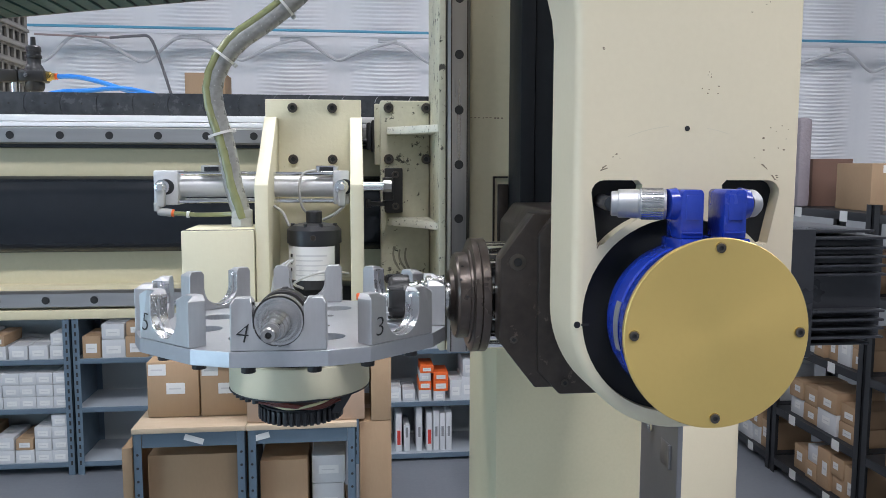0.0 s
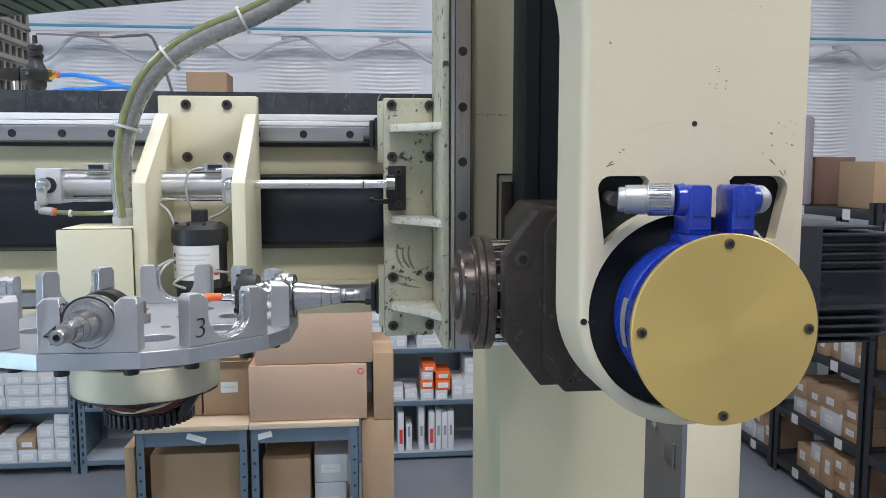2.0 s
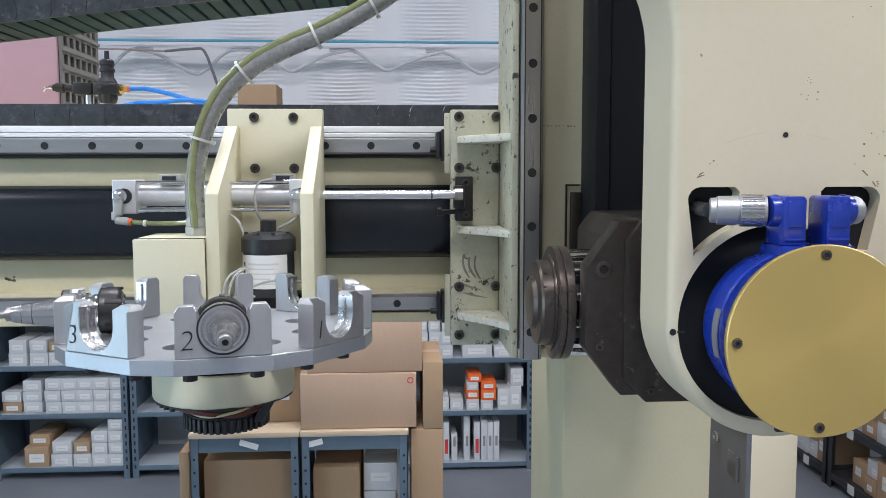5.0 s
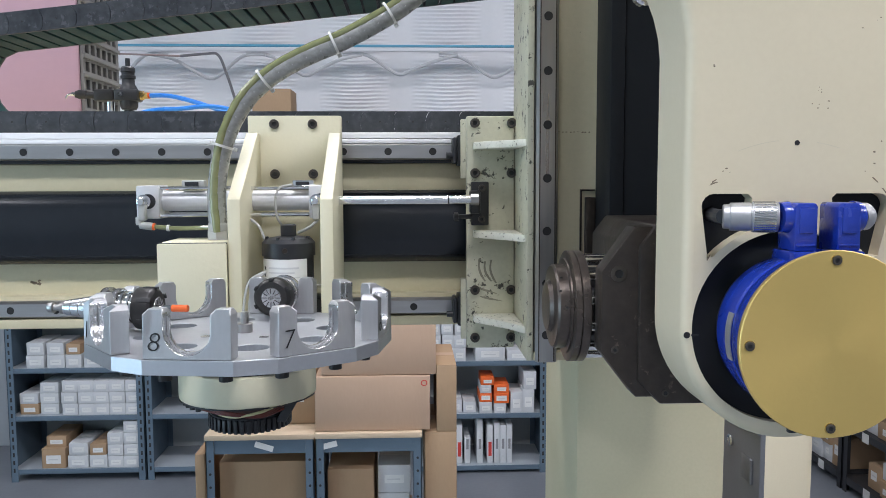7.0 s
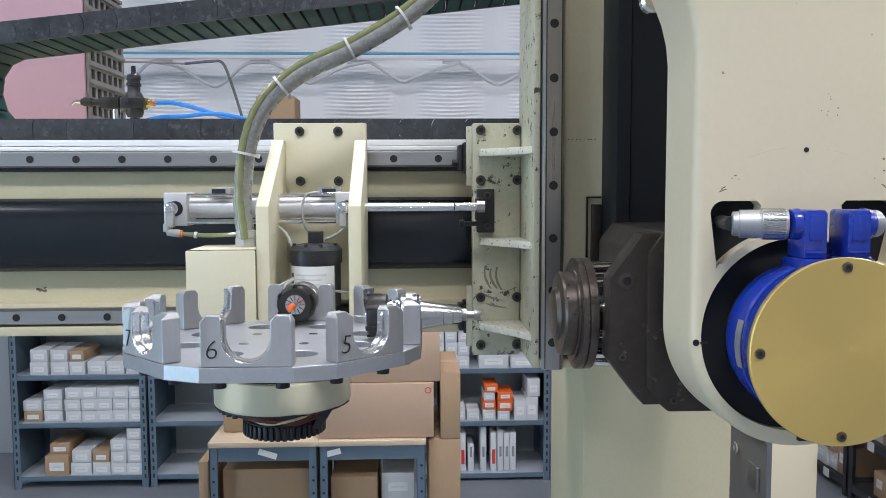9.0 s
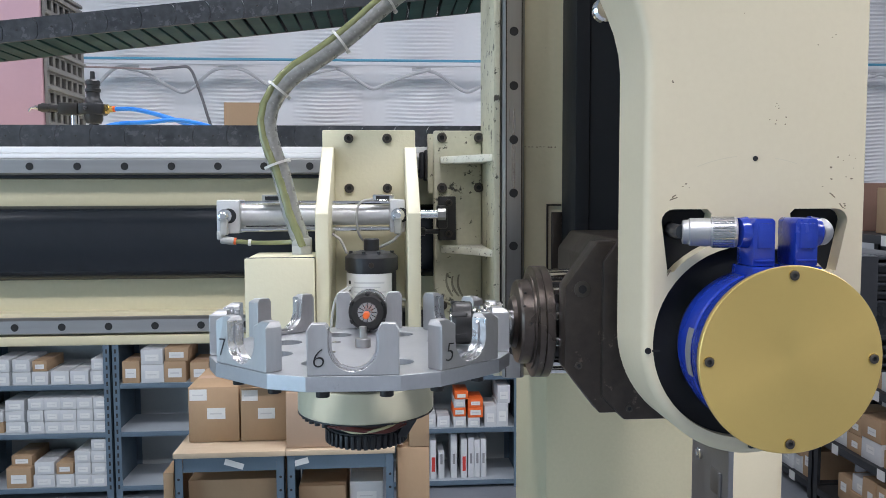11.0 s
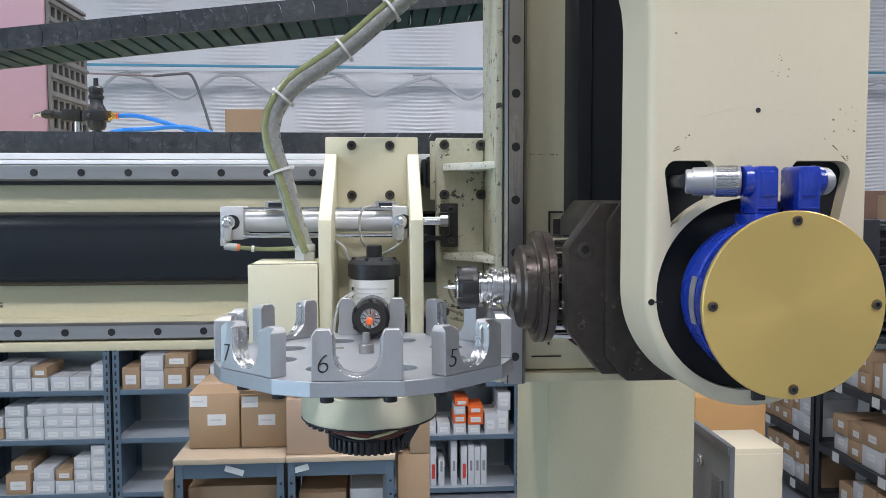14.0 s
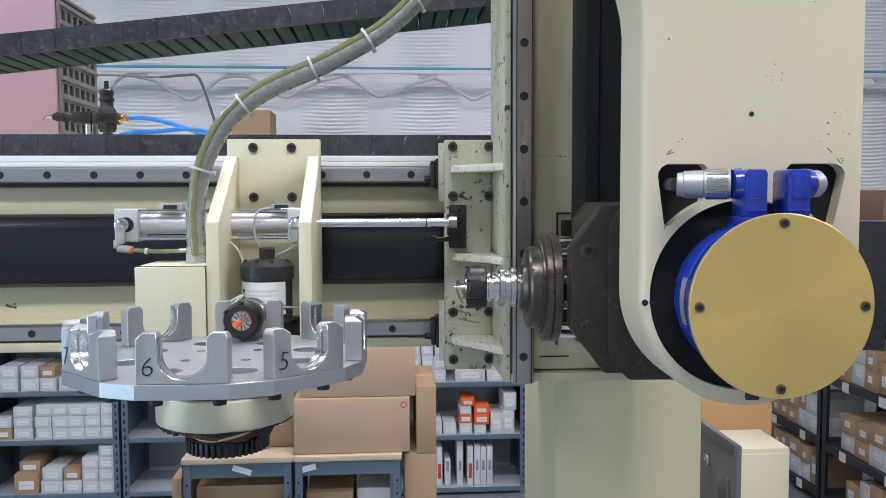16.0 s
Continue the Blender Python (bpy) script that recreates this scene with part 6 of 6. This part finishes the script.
    holes = []
    for r in range(nr):
        for c in range(nb):
            a, b = y0 + 0.012 + c * 0.0305, z0 + 0.012 + r * 0.0365
            holes.append([(a, b), (a + 0.020, b), (a + 0.020, b + 0.020), (a, b + 0.020)])
    prism(bm, [(y0, z0), (y1, z0), (y1, z1), (y0, z1)], -0.6215, -0.6155, 'x', 0, holes)
    part("slotted_face", bm, BIN_GREY, t, "grey face with square openings")
    # black sheet on the solid shell gives the openings their inner shade
    bm = bmesh.new()
    box(bm, -0.6218, -0.6205, y0, y1, z0, z1)
    part("opening_shade_sheet", bm, INK, t)
    for r in range(nr + 1):
        bm = bmesh.new()
        zz = z0 + 0.002 + r * 0.0365
        box(bm, -0.6154, -0.6115, y0, y1, zz - 0.002, zz + 0.005, 0.0008)
        part("ledge", bm, BIN_GREY, t)
    # air regulator
    t = thing("air_regulator", (-0.49, 1.555, 2.055), "black air pressure regulator with a brass fitting", "regulator")
    bm = bmesh.new()
    lathe(bm, [(2.130, 0.013), (2.136, 0.016), (2.146, 0.0165), (2.168, 0.0165), (2.173, 0.014), (2.177, 0.0115), (2.186, 0.0115), (2.187, 0.0135), (2.192, 0.0135), (2.193, 0.0115), (2.198, 0.0115), (2.199, 0.0130), (2.206, 0.0125), (2.209, 0.010), (2.2095, 0.0045), (2.224, 0.004)], pose(-0.489, 1.555, 0), 24)
    box(bm, -0.511, -0.468, 1.538, 1.572, 2.145, 2.166, 0.003)
    part("regulator_body", bm, BLACK, t)
    bm = bmesh.new()
    lathe(bm, [(0.0, 0.004), (0.003, 0.004), (0.003, 0.002)], pose(-0.496, 1.5345, 2.156, 90, 0, 0), 12)
    part("gauge_plug", bm, CHROME, t)
    bm = bmesh.new()
    box(bm, -0.547, -0.5125, 1.538, 1.568, 2.145, 2.166, 0.002)
    cyl(bm, (-0.585, 1.553, 2.158), (-0.5475, 1.553, 2.156), 0.0065, n=14)
    cyl(bm, (-0.580, 1.553, 2.158), (-0.565, 1.553, 2.157), 0.0085, n=14)
    part("shutoff_valve", bm, BLACK_OXIDE, t, "dark shut-off valve")
    bm = bmesh.new()
    cyl(bm, (-0.592, 1.553, 2.1585), (-0.5855, 1.553, 2.158), 0.004, n=12)
    tube(bm, [(-0.588, 1.548, 2.158), (-0.596, 1.545, 2.156), (-0.600, 1.545, 2.150)], 0.002)
    part("lever_tip", bm, CHROME, t, "bright valve lever tip")
    bm = bmesh.new()
    cyl(bm, (-0.522, 1.553, 2.055), (-0.522, 1.553, 2.1448), 0.007, n=16)
    part("pipe_stub", bm, CHROME, t, "bright pipe stub")
    bm = bmesh.new()
    cyl(bm, (-0.489, 1.555, 2.055), (-0.489, 1.555, 2.1285), 0.009, n=14)
    part("drain_cup", bm, BLACK, t)
    bm = bmesh.new()
    cyl(bm, (-0.468, 1.555, 2.156), (-0.461, 1.555, 2.156), 0.0085, n=6)
    cyl(bm, (-0.461, 1.555, 2.156), (-0.454, 1.555, 2.156), 0.006, n=14)
    part("brass_fitting", bm, BRASS, t, "brass hose fitting")
    bm = bmesh.new()
    cyl(bm, (-0.454, 1.555, 2.156), (-0.450, 1.555, 2.156), 0.0055, n=12)
    part("release_ring", bm, ORANGE, t)
    t = thing("air_hose", (-0.4, 1.55, 2.1), "bright blue plastic air hose lying behind the beam", "hose")
    bm = bmesh.new()
    tube(bm, [(-0.4505, 1.555, 2.156), (-0.42, 1.555, 2.156), (-0.385, 1.55, 2.149), (-0.345, 1.54, 2.137), (-0.31, 1.52, 2.124), (-0.27, 1.50, 2.105), (-0.22, 1.48, 2.062)], 0.0042)
    part("upper_hose", bm, BLUE_HOSE, t)
    bm = bmesh.new()
    tube(bm, [(-0.47, 1.50, 2.062), (-0.455, 1.50, 2.112), (-0.43, 1.50, 2.124), (-0.38, 1.50, 2.127), (-0.34, 1.50, 2.131), (-0.30, 1.50, 2.128), (-0.25, 1.49, 2.11), (-0.21, 1.48, 2.062)], 0.0040)
    part("lower_hose", bm, BLUE_HOSE, t)
    # cable on the insulated wall
    t = thing("wall_cable", (-1.3, 5.95, 2.4), "dark cable hanging on the insulated wall", "cable")
    bm = bmesh.new()
    tube(bm, [(-2.1, 5.955, 2.90), (-1.9, 5.955, 2.895), (-1.6, 5.955, 2.885)], 0.007)
    part("red_lead", bm, mat("rust_red_cable", (0.42, 0.32, 0.30), 0.6), t, "rust red cable")
    bm = bmesh.new()
    tube(bm, [(-1.6, 5.955, 2.885), (-1.42, 5.95, 2.90), (-1.33, 5.945, 2.89), (-1.27, 5.94, 2.75), (-1.21, 5.94, 2.55), (-1.17, 5.94, 2.40), (-1.16, 5.94, 2.30)], 0.010)
    part("dark_lead", bm, CORD, t)


far_shelves()
racks()
side_racks()
machine_rear()


# ---- what moves ----
SLIDE = [(0, 0.1355), (0.8, 0.1355), (0.9, 0.122), (1.0, 0.1095), (1.1, 0.0950), (1.2, 0.0805), (1.3, 0.0660), (1.4, 0.0503), (1.5, 0.0343), (1.6, 0.0178), (1.7, 0.0080), (1.8, 0.0070), (1.9, 0.0066), (2.0, 0.0062), (2.5, 0.0015), (3.0, 0.0008), (3.5, 0.0), (8.8, 0.0), (8.9, 0.0100), (9.0, 0.0245), (9.1, 0.0400), (9.3, 0.0710), (9.5, 0.1020), (9.65, 0.1230), (9.75, 0.1290), (10.0, 0.1305), (10.5, 0.1325), (11.0, 0.1355), (14.1, 0.1355), (14.2, 0.1350), (14.3, 0.1255), (14.4, 0.1095), (14.5, 0.0950), (14.6, 0.0797), (14.7, 0.0645), (14.8, 0.0489), (14.9, 0.0339), (15.0, 0.0180), (15.1, 0.0092), (15.2, 0.0086), (15.3, 0.0079), (15.5, 0.0045), (16.0, 0.0)]
TURN = [(0, -1.8), (3.5, -1.8), (3.6, -3.0), (3.7, -6.4), (3.8, -11.0), (4.0, -21.5), (4.2, -32.6), (6.3, -148.7), (6.5, -159.7), (7.0, -187.7), (7.5, -215.4), (8.0, -243.0), (8.2, -254.0), (8.35, -262.0), (8.5, -268.3), (8.65, -271.2), (8.8, -271.8), (16, -271.8)]
SLACK = [(0, 1.0), (0.9, 1.0), (1.6, 0.0), (16, 0.0)]
LIFT = [(0, 0), (13.4, 0), (13.5, 0.0028), (13.6, 0.0110), (13.7, 0.0225), (13.8, 0.0320), (13.9, 0.0358), (14.0, 0.0365), (16, 0.0365)]
YAW = [(0, 0), (15.8, 0), (15.9, -0.1), (16.0, -2.75)]


def at(rows, t):
    """A smooth value between rows (monotone cubic)."""
    for i, ((a, va), (b, vb)) in enumerate(zip(rows, rows[1:])):
        if t <= b:
            sl = (vb - va) / (b - a)

            def tangent(j):
                if j <= 0 or j >= len(rows) - 1:
                    return 0.0
                d0 = (rows[j][1] - rows[j - 1][1]) / (rows[j][0] - rows[j - 1][0])
                d1 = (rows[j + 1][1] - rows[j][1]) / (rows[j + 1][0] - rows[j][0])
                return 0.0 if d0 * d1 <= 0 else 2 * d0 * d1 / (d0 + d1)
            h, u = b - a, (t - a) / (b - a)
            m0, m1 = tangent(i), tangent(i + 1)
            return (2 * u ** 3 - 3 * u * u + 1) * va + (u ** 3 - 2 * u * u + u) * h * m0 + (3 * u * u - 2 * u ** 3) * vb + (u ** 3 - u * u) * h * m1
    return rows[-1][1]


TILT = Matrix.Rotation(radians(-1.4), 4, 'X')


def motions():
    times = [round(0.1 * i, 1) for i in range(161)]
    c0 = Vector(changer.location)
    walk(changer, [(t, Matrix.Translation(c0 + Vector((at(SLIDE, t), 0, 0)))) for t in times])
    k0 = Vector(carousel.location)
    walk(carousel, [(t, Matrix.Translation(k0) @ TILT @ Matrix.Rotation(radians(at(TURN, t)), 4, 'Z')) for t in times])
    h0 = Vector(head.location)

    def head_pose(t):
        return Matrix.Translation(h0 + Vector((0, 0, at(LIFT, t)))) @ Matrix.Rotation(radians(at(YAW, t)), 4, 'Z')
    walk(head, [(t, head_pose(t)) for t in times])

    def in_pocket(t, n, reach):
        a = at(TURN, t) - 45 * (n - 2)
        return Matrix.Translation((CX + at(SLIDE, t), CY, SPIN_Z)) @ TILT @ Matrix.Rotation(radians(a), 4, 'Z') @ Matrix.Translation((reach, 0, 0))
    walk(holder_a, [(t, in_pocket(t, 2, 0.1175)) for t in times])
    # the spindle draws the second holder in, squares it and lifts it out
    held = in_pocket(13.2, 4, 0.1135)
    seat = Matrix.Translation((held.translation.x + 0.0030, CY, SPIN_Z))

    def gripped(t):
        f = min(1.0, max(0.0, (t - 13.1) / 0.3))
        return head_pose(t) @ head_pose(0).inverted() @ held.lerp(seat, f * f * (3 - 2 * f))
    walk(holder_b, [(t, in_pocket(t, 4, 0.1135) if t < 13.1 else gripped(t)) for t in times])
    base = Vector(conduit_thing.location)
    lines = {t: conduit_line(at(SLIDE, t) / 0.1355, at(SLACK, t)) for t in times}
    for i, ob in enumerate(conduit_parts):
        rows = []
        for t in times[::2]:
            a, b = lines[t][i], lines[t][i + 1]
            d = (b - a).normalized()
            side = Vector((0, -1, 0)).cross(d).normalized()
            m = Matrix((side, d.cross(side), d)).transposed().to_4x4()
            m.translation = a - base
            rows.append((t, m))
        walk(ob, rows)


motions()
